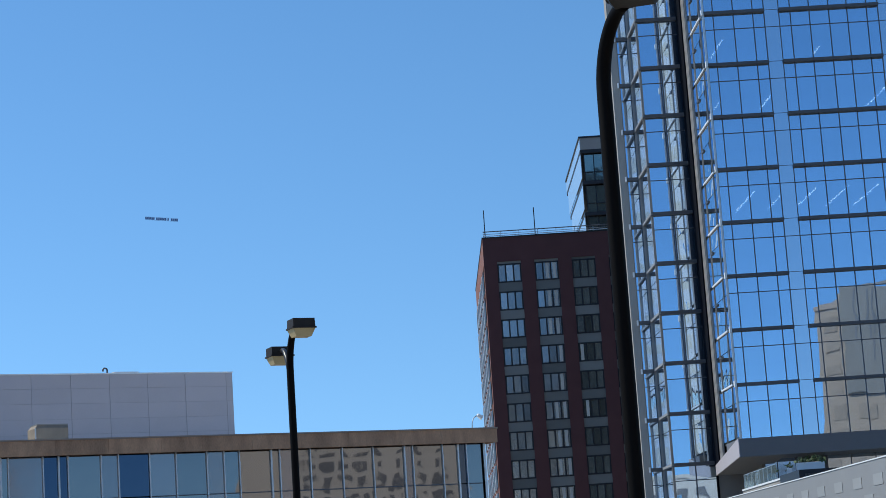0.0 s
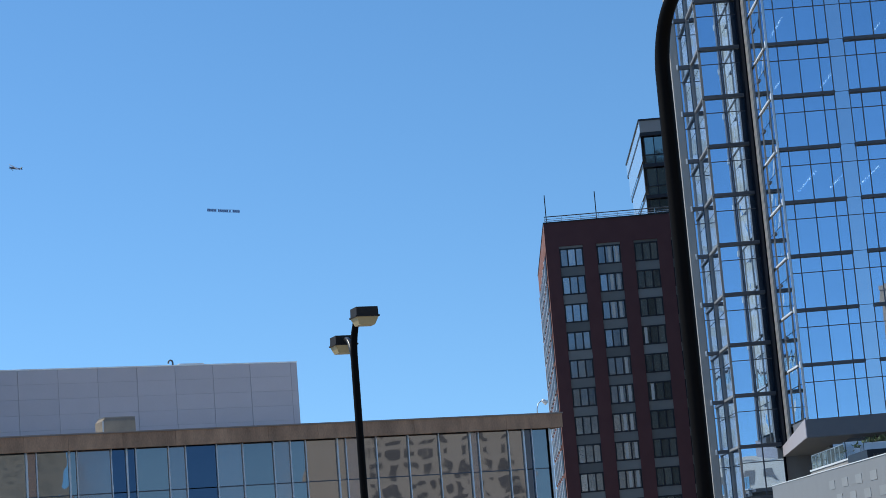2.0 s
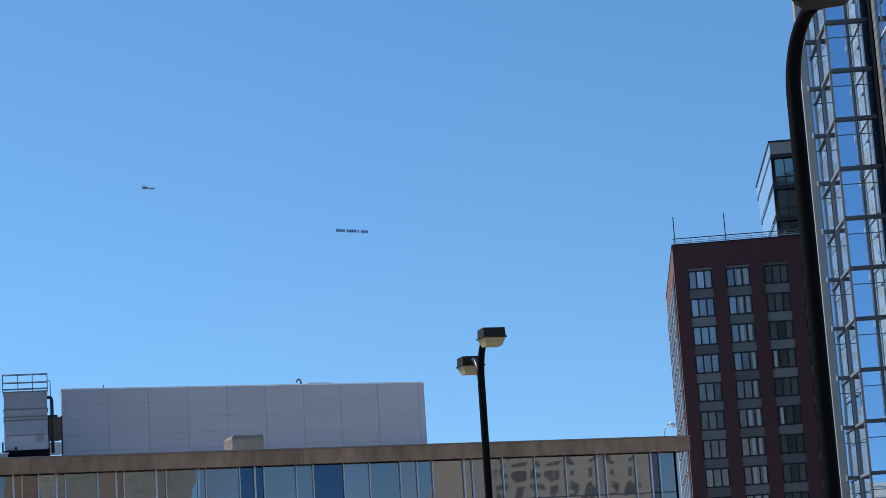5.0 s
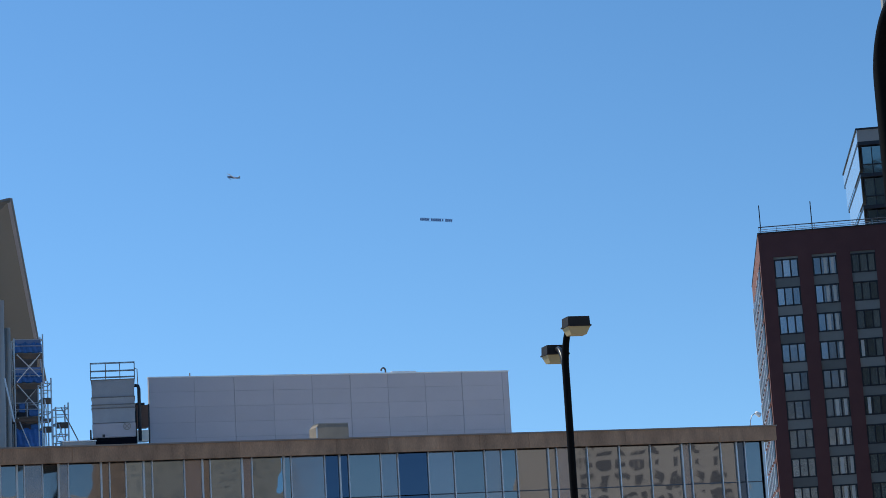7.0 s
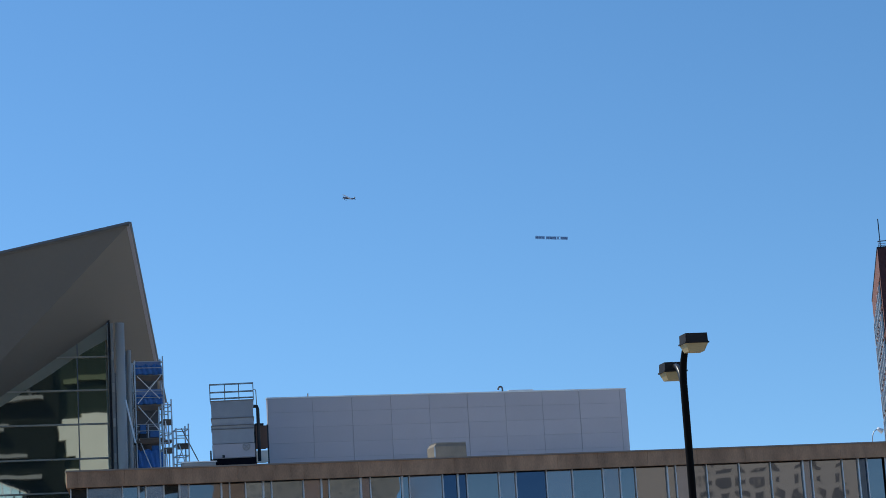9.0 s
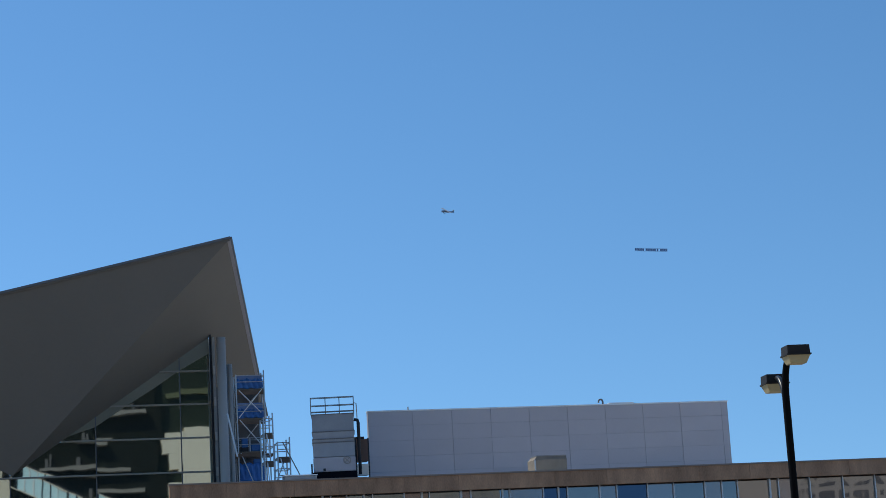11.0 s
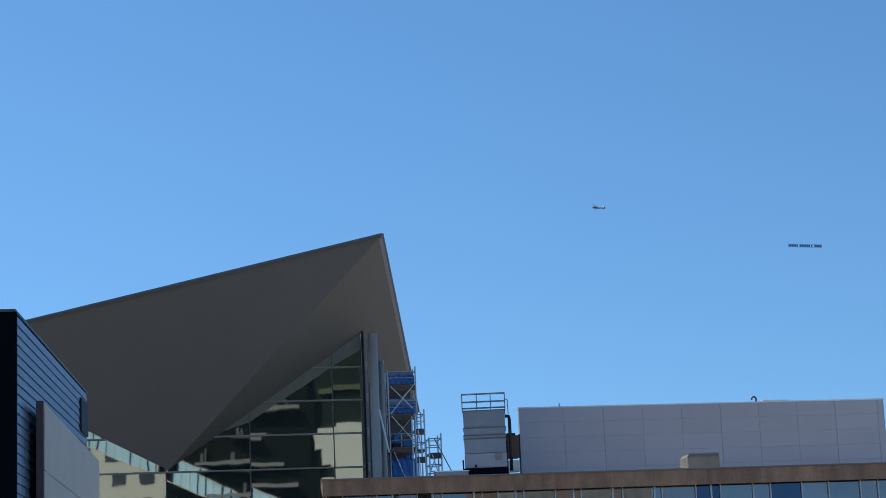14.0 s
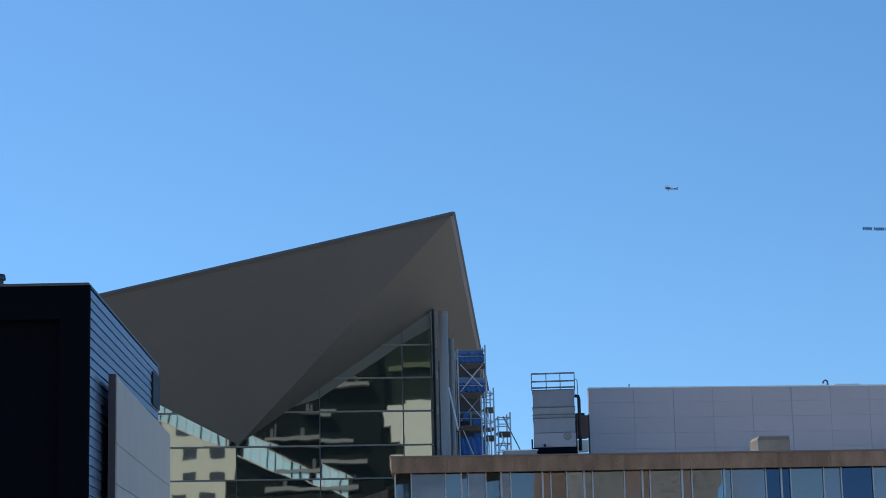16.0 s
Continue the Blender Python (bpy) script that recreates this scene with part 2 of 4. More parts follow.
# ---- low office building with a brown concrete fascia ----
def office_building():
    ob = thing("office_building", (9.3, 105, 0), 0, "low office building with brown concrete fascia and mixed glass panels", "building")
    part("wall", box(bar(2.2, 47.6, 1.0, 16, 0, 10.0), 6.0, 47.6, 16.0, 30, 0, 10.0), M_CORE, ob, "dark wall behind the glass")
    # unseen roof top, made white to throw light up on the hall soffit
    part("roof", box(bar(2.2, 47.9, 0.35, 16, 10.0, 10.25), 6.0, 47.9, 16.0, 30.2, 10.0, 10.25), M_BOUNCE_ROOF, ob, "flat roof, made white to bounce light onto the soffits")
    rng = random.Random(4)
    x = 0.0
    while x < 48.15:
        w = min(rng.choice((2.4, 3.0, 3.0, 3.6)), 48.2 - x)
        if 48.2 - x - w < 1.0:
            w = 48.2 - x
        part("fascia_panel", box(bmesh.new(), x + 0.003, x + w - 0.003, rng.uniform(-0.006, 0.006), 0.34, 9.62, 10.44, 0.006), M_FASCIA, ob)
        x += w
    part("coping", bar(-0.05, 48.25, -0.06, 0.5, 10.44, 10.52), M_COPING, ob, "thin grey metal coping")
    part("fascia_return", bar(48.2 - 0.34, 48.2, 0.36, 30, 9.62, 10.44), M_FASCIA, ob)
    # the near end runs back at a slant
    slant = [(0.02, 0.35), (0.4, 0.35), (2.3, 16), (1.9, 16)]
    part("fascia_return", solid(bmesh.new(), [(x, y, 9.62) for x, y in slant], [(x, y, 10.44) for x, y in slant]), M_FASCIA, ob)
    slant = [(0.4, 0.8), (2.2, 0.8), (2.2, 16), (2.1, 16)]
    part("end_wall", solid(bmesh.new(), [(x, y, 0) for x, y in slant], [(x, y, 9.62) for x, y in slant]), M_CORE, ob)
    part("soffit", bar(0.36, 47.84, 0.36, 1.0, 9.66, 9.74), M_CORE, ob, "dark underside of the fascia")
    # glass panels, from the left end: width and kind (0 clear, 1 pale, 2 deep blue, 3 clear, tint raised for a bright
    # reflection)
    for i, (x, kind) in enumerate(WINDOWS[:-1]):
        top, split, w = 9.64, 7.25, WINDOWS[i + 1][0] - x
        for low, high in ((split + 0.03, top), (3.9, split - 0.03)):
            me = mesh_of("pane", bar(-w / 2 + 0.02, w / 2 - 0.02, 0, 0.03, 0, high - low), M_WIN[kind])
            piece("pane", me, ob, (x + w / 2, 0.72, low), (rng.uniform(-0.004, 0.004), 0, rng.uniform(-0.004, 0.004)))
        thick = 0.06 if w > 0.7 else 0.10
        part("mullion", bar(x - thick / 2, x + thick / 2, 0.60, 0.76, 3.9, top), M_ALU, ob)
        if kind != 2:
            part("transom", bar(x + 0.05, x + w - 0.05, 0.66, 0.76, split - 0.03, split + 0.03), M_DARK_ALU, ob)
    part("lower_wall", bar(0.4, 47.8, 0.7, 1.0, 0, 3.9), M_FASCIA, ob, "brown concrete base")
    # the glazed return at the far end
    for k in range(4):
        me = mesh_of("pane", bar(0, 0.03, 0.04, 1.36, 3.9, 9.64), M_WIN[k % 2])
        piece("pane", me, ob, (47.62, 0.76 + 1.4 * k, 0))
        part("mullion", bar(47.56, 47.72, 0.76 + 1.4 * k - 0.04, 0.76 + 1.4 * k + 0.04, 3.9, 9.64), M_ALU, ob)
    return ob


# glass panels: where each begins, from the near end, and its kind (0 clear, 1 pale, 2 deep blue, 3 clear, tint raised
# for a bright reflection)
WINDOWS = [(0.25, 0), (1.11, 1), (2.94, 0), (3.79, 0), (4.17, 1), (5.12, 0), (5.95, 1), (6.46, 0), (8.19, 0), (8.64, 0), (9.5, 3), (10.46, 3), (10.92,
           3), (12.66, 1), (13.65, 0), (14.07, 3), (15.84, 1), (16.38, 3), (18.17, 0), (18.58, 1), (20.49, 2), (21.35, 2), (21.87, 0), (23.73, 1),
           (24.72, 2), (26.51, 1), (28.05, 0), (29.88, 1), (30.9, 0), (31.83, 0), (33.77, 0), (34.29, 1), (35.21, 0), (36.2, 0), (38.22, 0), (40.19,
           0), (42.23, 1), (42.78, 0), (44.76, 0), (45.8, 2), (46.36, 0), (47.4, 0)]
office_building()


# ---- white plant screen on its roof ----
def plant_screen():
    ob = thing("plant_screen", (22.55, 118, 10.25), 0, "pale grey panelled plant screen on the office roof", "plant screen")
    w, h = 23.15, 5.3
    part("wall", bar(0.02, w - 0.02, 0.03, 0.35, 0, h - 0.05), M_SEAM, ob, "dark joints behind the panels")
    xs = [0.0] + [2.76 + 2.46 * k for k in range(8)] + [w - 0.42, w]
    zs = [0.0, 0.70, 1.62, 2.55, 3.50, 4.42, h]
    for i in range(len(xs) - 1):
        for j in range(len(zs) - 1):
            # every third upright joint is an open one, the rest are tight
            a, c = (0.022 if k in (2, 5, 8) else 0.009 for k in (i, i + 1))
            part("wall_panel", box(bmesh.new(), xs[i] + a, xs[i + 1] - c, 0, 0.03, zs[j] + 0.006, zs[j + 1] - 0.006), M_WHITE, ob)
    part("side_panel", bar(-0.01, 0.02, 0.0, 0.38, 0, h), M_WHITE, ob)
    part("side_panel", bar(w - 0.02, w + 0.01, 0.0, 0.38, 0, h), M_WHITE, ob)
    part("coping", bar(-0.04, w + 0.04, -0.05, 0.42, h - 0.01, h + 0.06), M_CAP, ob, "thin white coping")
    part("coping_step", bar(15.35, 16.95, -0.04, 0.4, h + 0.06, h + 0.13), M_CAP, ob)
    return ob


plant_screen()


def gooseneck_vent():
    ob = thing("gooseneck_vent", (37.42, 118.2, 15.58), 0, "small dark gooseneck vent pipe on the plant screen", "vent pipe")
    pts = [(0.14, 0, -0.05), (0.14, 0, 0.20)] + [(0.14 * math.cos(a), 0, 0.20 + 0.15 * math.sin(a)) for a in (math.pi * k / 8 for k in range(1, 8))] + [(-0.14, 0, 0.15)]
    part("pipe", tube(bmesh.new(), pts, 0.055, 10), M_DARK_ALU, ob, smooth=True)
    part("flange", tube(bmesh.new(), [(0.14, 0, -0.04), (0.14, 0, 0.02)], 0.10, 10), M_DARK_ALU, ob)
    return ob


gooseneck_vent()
spike = thing("roof_vent", (25.1, 118.2, 15.58), 0, "thin grey vent stub on the plant screen", "vent pipe")
part("pipe", tube(bmesh.new(), [(0, 0, -0.05), (0, 0, 0.24)], 0.04, 8), M_STEEL, spike)
part("flange", tube(bmesh.new(), [(0, 0, -0.04), (0, 0, 0.02)], 0.08, 8), M_STEEL, spike)


def roof_floodlight():
    ob = thing("roof_floodlight", (56.3, 105.9, 10.5), 0, "small white floodlight on a curved roof bracket", "floodlight")
    pts = [(0, 0, -0.2), (0.02, 0, 0.35), (0.14, 0, 0.68), (0.36, 0, 0.82), (0.5, 0, 0.8)]
    part("bracket", tube(bmesh.new(), pts, 0.03, 8), M_GALV, ob, smooth=True)
    part("housing", tube(bmesh.new(), [(0.42, 0, 0.86), (0.50, 0, 0.82), (0.62, 0, 0.74), (0.70, 0, 0.70)], 0.10, 12, 0.16), M_CAP, ob, smooth=True)
    return ob


roof_floodlight()


def roof_hood():
    ob = thing("roof_hood", (30.52, 109.6, 10.25), 0, "weathered tan sheet-metal ventilation hood on the roof", "ventilation hood")
    w = 1.9

    def ring(x0, x1, y0, y1, z):
        return [(x0, y0, z), (x1, y0, z), (x1, y1, z), (x0, y1, z)]

    bm = solid(bmesh.new(), ring(0, w, 0, 1.6, 0), ring(0, w, 0, 1.6, 1.28))
    solid(bm, ring(0, w, 0, 1.6, 1.28), ring(0.14, w, 0.08, 1.5, 1.46))
    part("hood", bm, material("weathered_tan_sheet", (0.25, 0.205, 0.16), 0.6, 0.2, 0.3, 1.2), ob)
    part("lid", box(bmesh.new(), 0.12, w + 0.03, 0.05, 1.54, 1.46, 1.52, 0.02), M_STEEL, ob, "grey lid edge")
    part("corner_flashing", bar(-0.02, 0.05, -0.02, 0.05, 0, 1.28), M_GALV, ob)
    return ob


roof_hood()


def cooling_unit():
    ob = thing("cooling_unit", (18.05, 111.9, 10.25), -10.0, "grey sheet-metal cooling unit with railing on the office roof", "cooling unit")
    w, d = 2.5, 2.2
    part("base_frame", bar(0, w, 0, d, 0.0, 1.2), M_BLACK, ob, "black steel base")
    part("lower_casing", box(bmesh.new(), 0.05, w - 0.04, -0.10, d, 1.22, 2.03, 0.04), M_WHITE, ob, "pale lower casing")
    z = 2.06
    for h in (0.84, 0.20, 0.42, 1.00):
        low = [(0.06, 0.0, z), (w - 0.06, 0.0, z), (w - 0.06, d, z), (0.06, d, z)]
        high = [(0.06, -0.03, z + h - 0.05), (w - 0.06, -0.03, z + h - 0.05), (w - 0.06, d, z + h - 0.05), (0.06, d, z + h - 0.05)]
        part("casing_panel", solid(bmesh.new(), low, high), M_SHEET, ob)
        part("rib", bar(0.02, w - 0.02, -0.07, d, z + h - 0.05, z + h), M_BAND, ob)
        z += h
    for x in (0.02, 0.86, 1.66, w - 0.02):
        for y in (0.0, 0.4):
            part("railing_post", tube(bmesh.new(), [(x, y, z), (x, y, 5.48)], 0.024, 6), M_BAND, ob)
    for zz in (4.66, 5.02, 5.47):
        for y in (0.0, 0.4):
            part("railing_bar", tube(bmesh.new(), [(0, y, zz), (w, y, zz)], 0.022, 6), M_BAND, ob)
        for x in (0.02, w - 0.02):
            part("railing_bar", tube(bmesh.new(), [(x, 0, zz), (x, 0.4, zz)], 0.022, 6), M_BAND, ob)
    ring = [(1.98 + 0.2 * math.cos(a), -0.13, 1.82 + 0.2 * math.sin(a)) for a in (2 * math.pi * k / 16 for k in range(17))]
    part("fan_ring", tube(bmesh.new(), ring, 0.025, 6), M_STEEL, ob)
    for s in (1, -1):
        part("fan_brace", tube(bmesh.new(), [(1.84, -0.13, 1.82 - 0.14 * s), (2.12, -0.13, 1.82 + 0.14 * s)], 0.02, 6), M_STEEL, ob)
    part("hatch", bar(0.60, 0.74, -0.14, -0.1, 1.24, 1.40), M_FRAME, ob)
    part("bracket", bar(-0.09, 0.0, 0, 0.2, 1.1, 1.7), M_FRAME, ob)
    pipe = [(w - 0.05, 0.3, 4.15), (w + 0.16, 0.3, 4.12), (w + 0.2, 0.3, 3.95), (w + 0.2, 0.3, 1.0)]
    part("riser_pipe", tube(bmesh.new(), pipe, 0.10, 8), M_FRAME, ob, "black riser pipe", True)
    part("handrail", tube(bmesh.new(), [(w, 0.1, 5.1), (w + 0.13, 0.1, 5.06), (w + 0.15, 0.1, 4.2)], 0.025, 6), M_STEEL, ob)
    return ob


cooling_unit()
rack = thing("pipe_rack", (20.62, 113.4, 10.25), 0, "rusty brown steel pipe rack beside the cooling unit", "pipe rack")
part("panel", bar(0.25, 0.95, 0, 0.8, 1.9, 3.2), M_RUST, rack)
part("panel", bar(0.25, 0.95, 0, 0.8, 1.1, 1.75), M_STUCCO, rack, "pale lower panel")
for x in (0.2, 0.95):
    part("post", bar(x, x + 0.08, 0, 0.1, 0, 3.25), M_FRAME, rack)
part("cap", bar(0.3, 0.8, 0.2, 0.6, 3.2, 3.35), M_FRAME, rack)
curb = thing("roof_curb", (16.2, 110.5, 10.25), 0, "low pale metal roof curb behind the fascia", "roof curb")
part("box", box(bmesh.new(), 0, 1.85, 0, 0.9, 0, 0.95, 0.03), M_PERF, curb)
part("lid", bar(-0.04, 1.9, -0.04, 0.94, 0.95, 1.0), M_CAP, curb)


# ---- glass hall with the folded roof ----
PEAK, APEX, CORNER = Vector((14.26, 116.0, 25.93)), Vector((1.48, 125.0, 13.08)), Vector((13.9, 125.0, 21.5))
FAR_LEFT, EDGE_END = Vector((-13.7, 125.0, 21.03)), Vector((19.45, 140.6, 18.1))


def clip_cell(poly, x0, x1, z0, z1):
    """The part of an outline in the x-z plane that lies in a cell."""
    for axis, limit, sign in ((0, x0, 1), (0, x1, -1), (1, z0, 1), (1, z1, -1)):
        out = []
        for i, p in enumerate(poly):
            q = poly[(i + 1) % len(poly)]
            a, c = sign * (p[axis] - limit), sign * (q[axis] - limit)
            if a >= 0:
                out.append(p)
            if a * c < 0:
                k = a / (a - c)
                out.append((p[0] + k * (q[0] - p[0]), p[1] + k * (q[1] - p[1])))
        poly = out
        if len(poly) < 3:
            return []
    return poly


def glass_hall():
    ob = thing("glass_hall", (0, 0, 0), 0, "glass hall under a sharply folded grey overhanging roof", "building")
    n = (APEX - PEAK).cross(CORNER - PEAK)
    back = Vector((13.9, 140.6, 0))
    back.z = PEAK.z - (n.x * (back.x - PEAK.x) + n.y * (back.y - PEAK.y)) / n.z
    up = Vector((0, 0.5, 0.12))
    left = [PEAK, APEX, FAR_LEFT]
    right = [PEAK, EDGE_END, back, CORNER, APEX]
    part("left_soffit", solid(bmesh.new(), left, [p + up for p in left]), M_SOFFIT, ob, "grey soffit in shade")
    part("right_soffit", solid(bmesh.new(), right, [p + up for p in right]), M_SOFFIT, ob, "lighter grey soffit")
    # thin roof edges along the two free sides
    for a, c in ((FAR_LEFT, PEAK), (PEAK, EDGE_END)):
        o = Vector((0.02, -0.10, 0.0)) if c is PEAK else Vector((0.10, -0.02, 0.0))
        low = [a + o * 0.5, c + o * 0.5, c - o * 2, a - o * 2]
        part("edge_trim", solid(bmesh.new(), [p + Vector((0, 0, -0.10)) for p in low], [p + Vector((0, 0, 0.02)) for p in low]), M_SOFFIT if c is PEAK else M_WHITE, ob)
        low = [a + o * 1.6, c + o * 1.6, c - o * 2, a - o * 2]
        part("roof_edge", solid(bmesh.new(), [p + Vector((0, 0, 0.02)) for p in low], [p + Vector((0, 0, 0.16)) for p in low]), M_ROOF_EDGE if c is PEAK else M_PERF, ob, "metal roof edge")
    outline = [(-13.7, 0), (13.82, 0), (13.82, 21.66), (1.48, 13.26), (-13.7, 21.1)]
    xs = [-13.7, -9.2, -3.9, 1.35, 6.6, 11.9, 13.83]
    zs = [0, 2.5, 4.6, 6.65, 8.75, 10.85, 12.93, 15.08, 17.2, 19.3, 21.5]
    rng = random.Random(9)
    for i in range(len(xs) - 1):
        for j in range(len(zs) - 1):
            cell = clip_cell(outline, xs[i] + 0.02, xs[i + 1] - 0.02, zs[j] + 0.03, zs[j + 1] - 0.03)
            if not cell:
                continue
            cx, cz = sum(p[0] for p in cell) / len(cell), sum(p[1] for p in cell) / len(cell)
            me = mesh_of("pane", solid(bmesh.new(), [(x - cx, 0, z - cz) for x, z in cell], [(x - cx, 0.03, z - cz) for x, z in cell]), M_HALL_GLASS)
            piece("pane", me, ob, (cx, 125.05, cz), (rng.uniform(-0.003, 0.003), 0, rng.uniform(-0.0025, 0.0025)))

    def reach(z):
        """How far a level line runs between the soffits."""
        if z <= 13.05:
            return [(-13.7, 13.7)]
        x_right = 1.48 + (z - 13.05) / (21.4 - 13.05) * 12.22
        x_left = 1.48 - (z - 13.05) / (21.1 - 13.05) * 15.18
        return [(-13.7, x_left), (x_right, 13.7)]

    for z in zs[1:-1]:
        for a, c in reach(z):
            if c - a > 0.3:
                part("transom", bar(a, c, 124.88, 125.12, z - 0.045, z + 0.045), M_TRANSOM, ob)
    for x in xs[1:-1]:
        top = 13.05 + abs(x - 1.48) * (8.35 / 12.22 if x > 1.48 else 8.05 / 15.18)
        part("mullion", bar(x - 0.03, x + 0.03, 124.97, 125.1, 0, top), M_DARK_ALU, ob)
    part("corner_mullion", bar(13.83, 13.95, 124.82, 125.1, 0, 21.66), M_FRAME, ob, "black corner mullion")
    part("corner_post", bar(13.97, 14.15, 124.6, 125.3, 0, 21.4), M_STEEL, ob, "grey steel corner post")
    for z in (12.9, 15.1, 17.3, 19.3):
        part("lug", box(bmesh.new(), 13.97, 14.12, 124.42, 124.6, z - 0.3, z + 0.25, 0.02), M_COLUMN, ob)
    # the pale wedge that shows in the glass is painted as added panels
    edge = [(13.81, 21.58), (13.81, 20.42), (11.9, 19.37), (10.37, 18.33), (8.64, 17.28), (6.6, 15.95), (4.6, 15.3)]
    for i in range(1, len(xs) - 1):
        for j in range(5, len(zs) - 1):
            cell = clip_cell(edge, xs[i] + 0.03, xs[i + 1] - 0.03, zs[j] + 0.04, zs[j + 1] - 0.04)
            if cell:
                part("lining_panel", solid(bmesh.new(), [(x, 125.0, z) for x, z in cell], [(x, 125.03, z) for x, z in cell]), M_WEDGE, ob, "added grey-green panel for the pale wedge showing in the glass")
    part("side_wall", bar(13.6, 13.9, 125.3, 140, 0, 17.5), M_STEEL, ob)
    part("recessed_wall", bar(13.9, 17.2, 127.5, 127.8, 0, 18.6), M_BAND, ob, "dark grey wall behind the columns")
    part("inner_wall", bar(-13.7, 13.5, 126.0, 126.3, 0, 12.5), M_CORE, ob)
    for x, y, r, top in ((14.27, 122.3, 0.29, 21.0), (15.02, 124.4, 0.16, 19.6)):
        part("column", tube(bmesh.new(), [(x, y, 0), (x, y, top)], r, 20), M_COLUMN, ob, "grey round steel column", True)
    part("column", tube(bmesh.new(), [(14.75, 124.2, 0), (14.75, 124.2, 19.5)], 0.10, 12), M_BAND, ob, smooth=True)
    part("strut", tube(bmesh.new(), [(14.42, 121.4, 16.1), (14.90, 121.0, 13.4)], 0.055, 8), M_CAP, ob, "pale diagonal strut")
    return ob


glass_hall()


# ---- scaffold ----
M_TOE = material("brown_timber", (0.17, 0.11, 0.075), 0.85, 0, 0.3, 0.8, 9.0, 0.2)
M_MESH_TARP = material("faded_blue_sheeting", (0.19, 0.28, 0.48), 0.7, 0, 0.25, 1.2, 8.0, 0.4)


def scaffold(place, w, d, levels, label, tarps):
    ob = thing("scaffold", place, 0, label, "scaffold", "scaffolds on the roof")
    top = levels[-1] + 0.93
    for x in (0, w):
        for y in (0, d):
            part("standard", tube(bmesh.new(), [(x, y, 0), (x, y, top + (0.25 if x else 0))], 0.045, 8), M_GALV, ob)
    for z in levels:
        for k in range(4):
            part("board", bar(0.02, w - 0.02, d * k / 4 + 0.02, d * (k + 1) / 4 - 0.02, z - 0.06, z), M_PLANK, ob)
        part("toe_board", bar(0.03, w - 0.03, -0.03, 0.0, z - 0.38, z - 0.07), M_TOE, ob, "brown timber fascia board")
        for y in (0, d):
            for dz in (-0.1, 0.45, 0.86):
                part("ledger", tube(bmesh.new(), [(0, y, z + dz), (w, y, z + dz)], 0.03, 6), M_GALV, ob)
        for x in (0, w):
            for dz in (-0.1, 0.86):
                part("transom_tube", tube(bmesh.new(), [(x, 0, z + dz), (x, d, z + dz)], 0.03, 6), M_GALV, ob)
    for a, c in zip([0.0] + levels, levels):
        part("brace", tube(bmesh.new(), [(0.15, -0.06, c - 0.1), (w - 0.25, -0.06, a + 0.35)], 0.035, 6), M_CAP, ob, "white diagonal brace")
        if c != levels[0]:
            part("brace", tube(bmesh.new(), [(w - 0.1, d + 0.05, c), (0.1, d + 0.05, a + 0.25)], 0.03, 6), M_GALV, ob)
    rng = random.Random(3)
    for z0, z1 in tarps:
        bm = bmesh.new()
        nx, nz = 18, 8
        sag = [0.10 * math.sin(0.9 * i + z0) + rng.uniform(-0.05, 0.05) for i in range(nx + 1)]
        grid = [[bm.verts.new((0.05 + (w - 0.1) * i / nx, 0.12 + 0.06 * math.sin(1.7 * i + 0.5 * j) + rng.uniform(-0.05, 0.05), z0 + (z1 - z0) * j / nz + sag[i] * (j / nz - 0.4))) for i in range(nx + 1)] for j in range(nz + 1)]
        for j in range(nz):
            for i in range(nx):
                bm.faces.new((grid[j][i], grid[j][i + 1], grid[j + 1][i + 1], grid[j + 1][i]))
        sheet = part("tarpaulin", bm, M_TARP, ob, "blue tarpaulin", True)
        sheet.modifiers.new("thickness", "SOLIDIFY").thickness = 0.02
    return ob


tall = scaffold((15.59, 126.0, 10.25), 1.79, 1.2, [3.95, 6.07, 7.97], "tall galvanised scaffold with boards and blue tarpaulins",
                [(8.0, 8.62), (6.1, 6.67), (2.05, 3.19)])
for z0, z1 in ((8.52, 8.86), (6.62, 7.08)):
    part("upper_sheet", box(bmesh.new(), 0.08, 1.68, 0.16, 0.18, z0, z1, 0.004), M_MESH_TARP, tall, "faded blue sheeting")
part("brace", tube(bmesh.new(), [(1.62, -0.08, 7.9), (0.12, -0.08, 6.12)], 0.03, 6), M_CAP, tall, "white diagonal brace")
part("wide_deck", bar(-0.3, 2.25, -0.12, 1.2, 3.63, 3.80), M_TOE, tall, "dark timber platform")
for x, z, w_, h_ in ((0.27, 4.24, 0.37, 0.6), (0.87, 4.0, 0.6, 0.46), (0.98, 3.04, 0.43, 0.43)):
    part("bundle", box(bmesh.new(), x, x + w_, 0.2, 0.5, z, z + h_, 0.03), M_TARP, tall, "bundle in blue sheeting")
part("dark_box", box(bmesh.new(), 0.22, 0.67, 0.3, 0.8, 3.97, 4.25, 0.02), M_FRAME, tall)
part("inner_post", tube(bmesh.new(), [(0.78, 0.3, 3.95), (0.78, 0.3, 4.82)], 0.05, 8), M_GALV, tall)
scaffold((16.25, 118.6, 10.25), 0.55, 1.5, [2.6, 4.3], "narrow galvanised scaffold bay with boards", [])
low = scaffold((17.3, 120.4, 10.25), 0.75, 1.4, [1.4, 3.0], "low galvanised scaffold bay with a raking tube", [])
part("raking_tube", tube(bmesh.new(), [(0.3, -0.1, 3.9), (2.0, -0.1, 0.4)], 0.035, 6), M_STEEL, low)


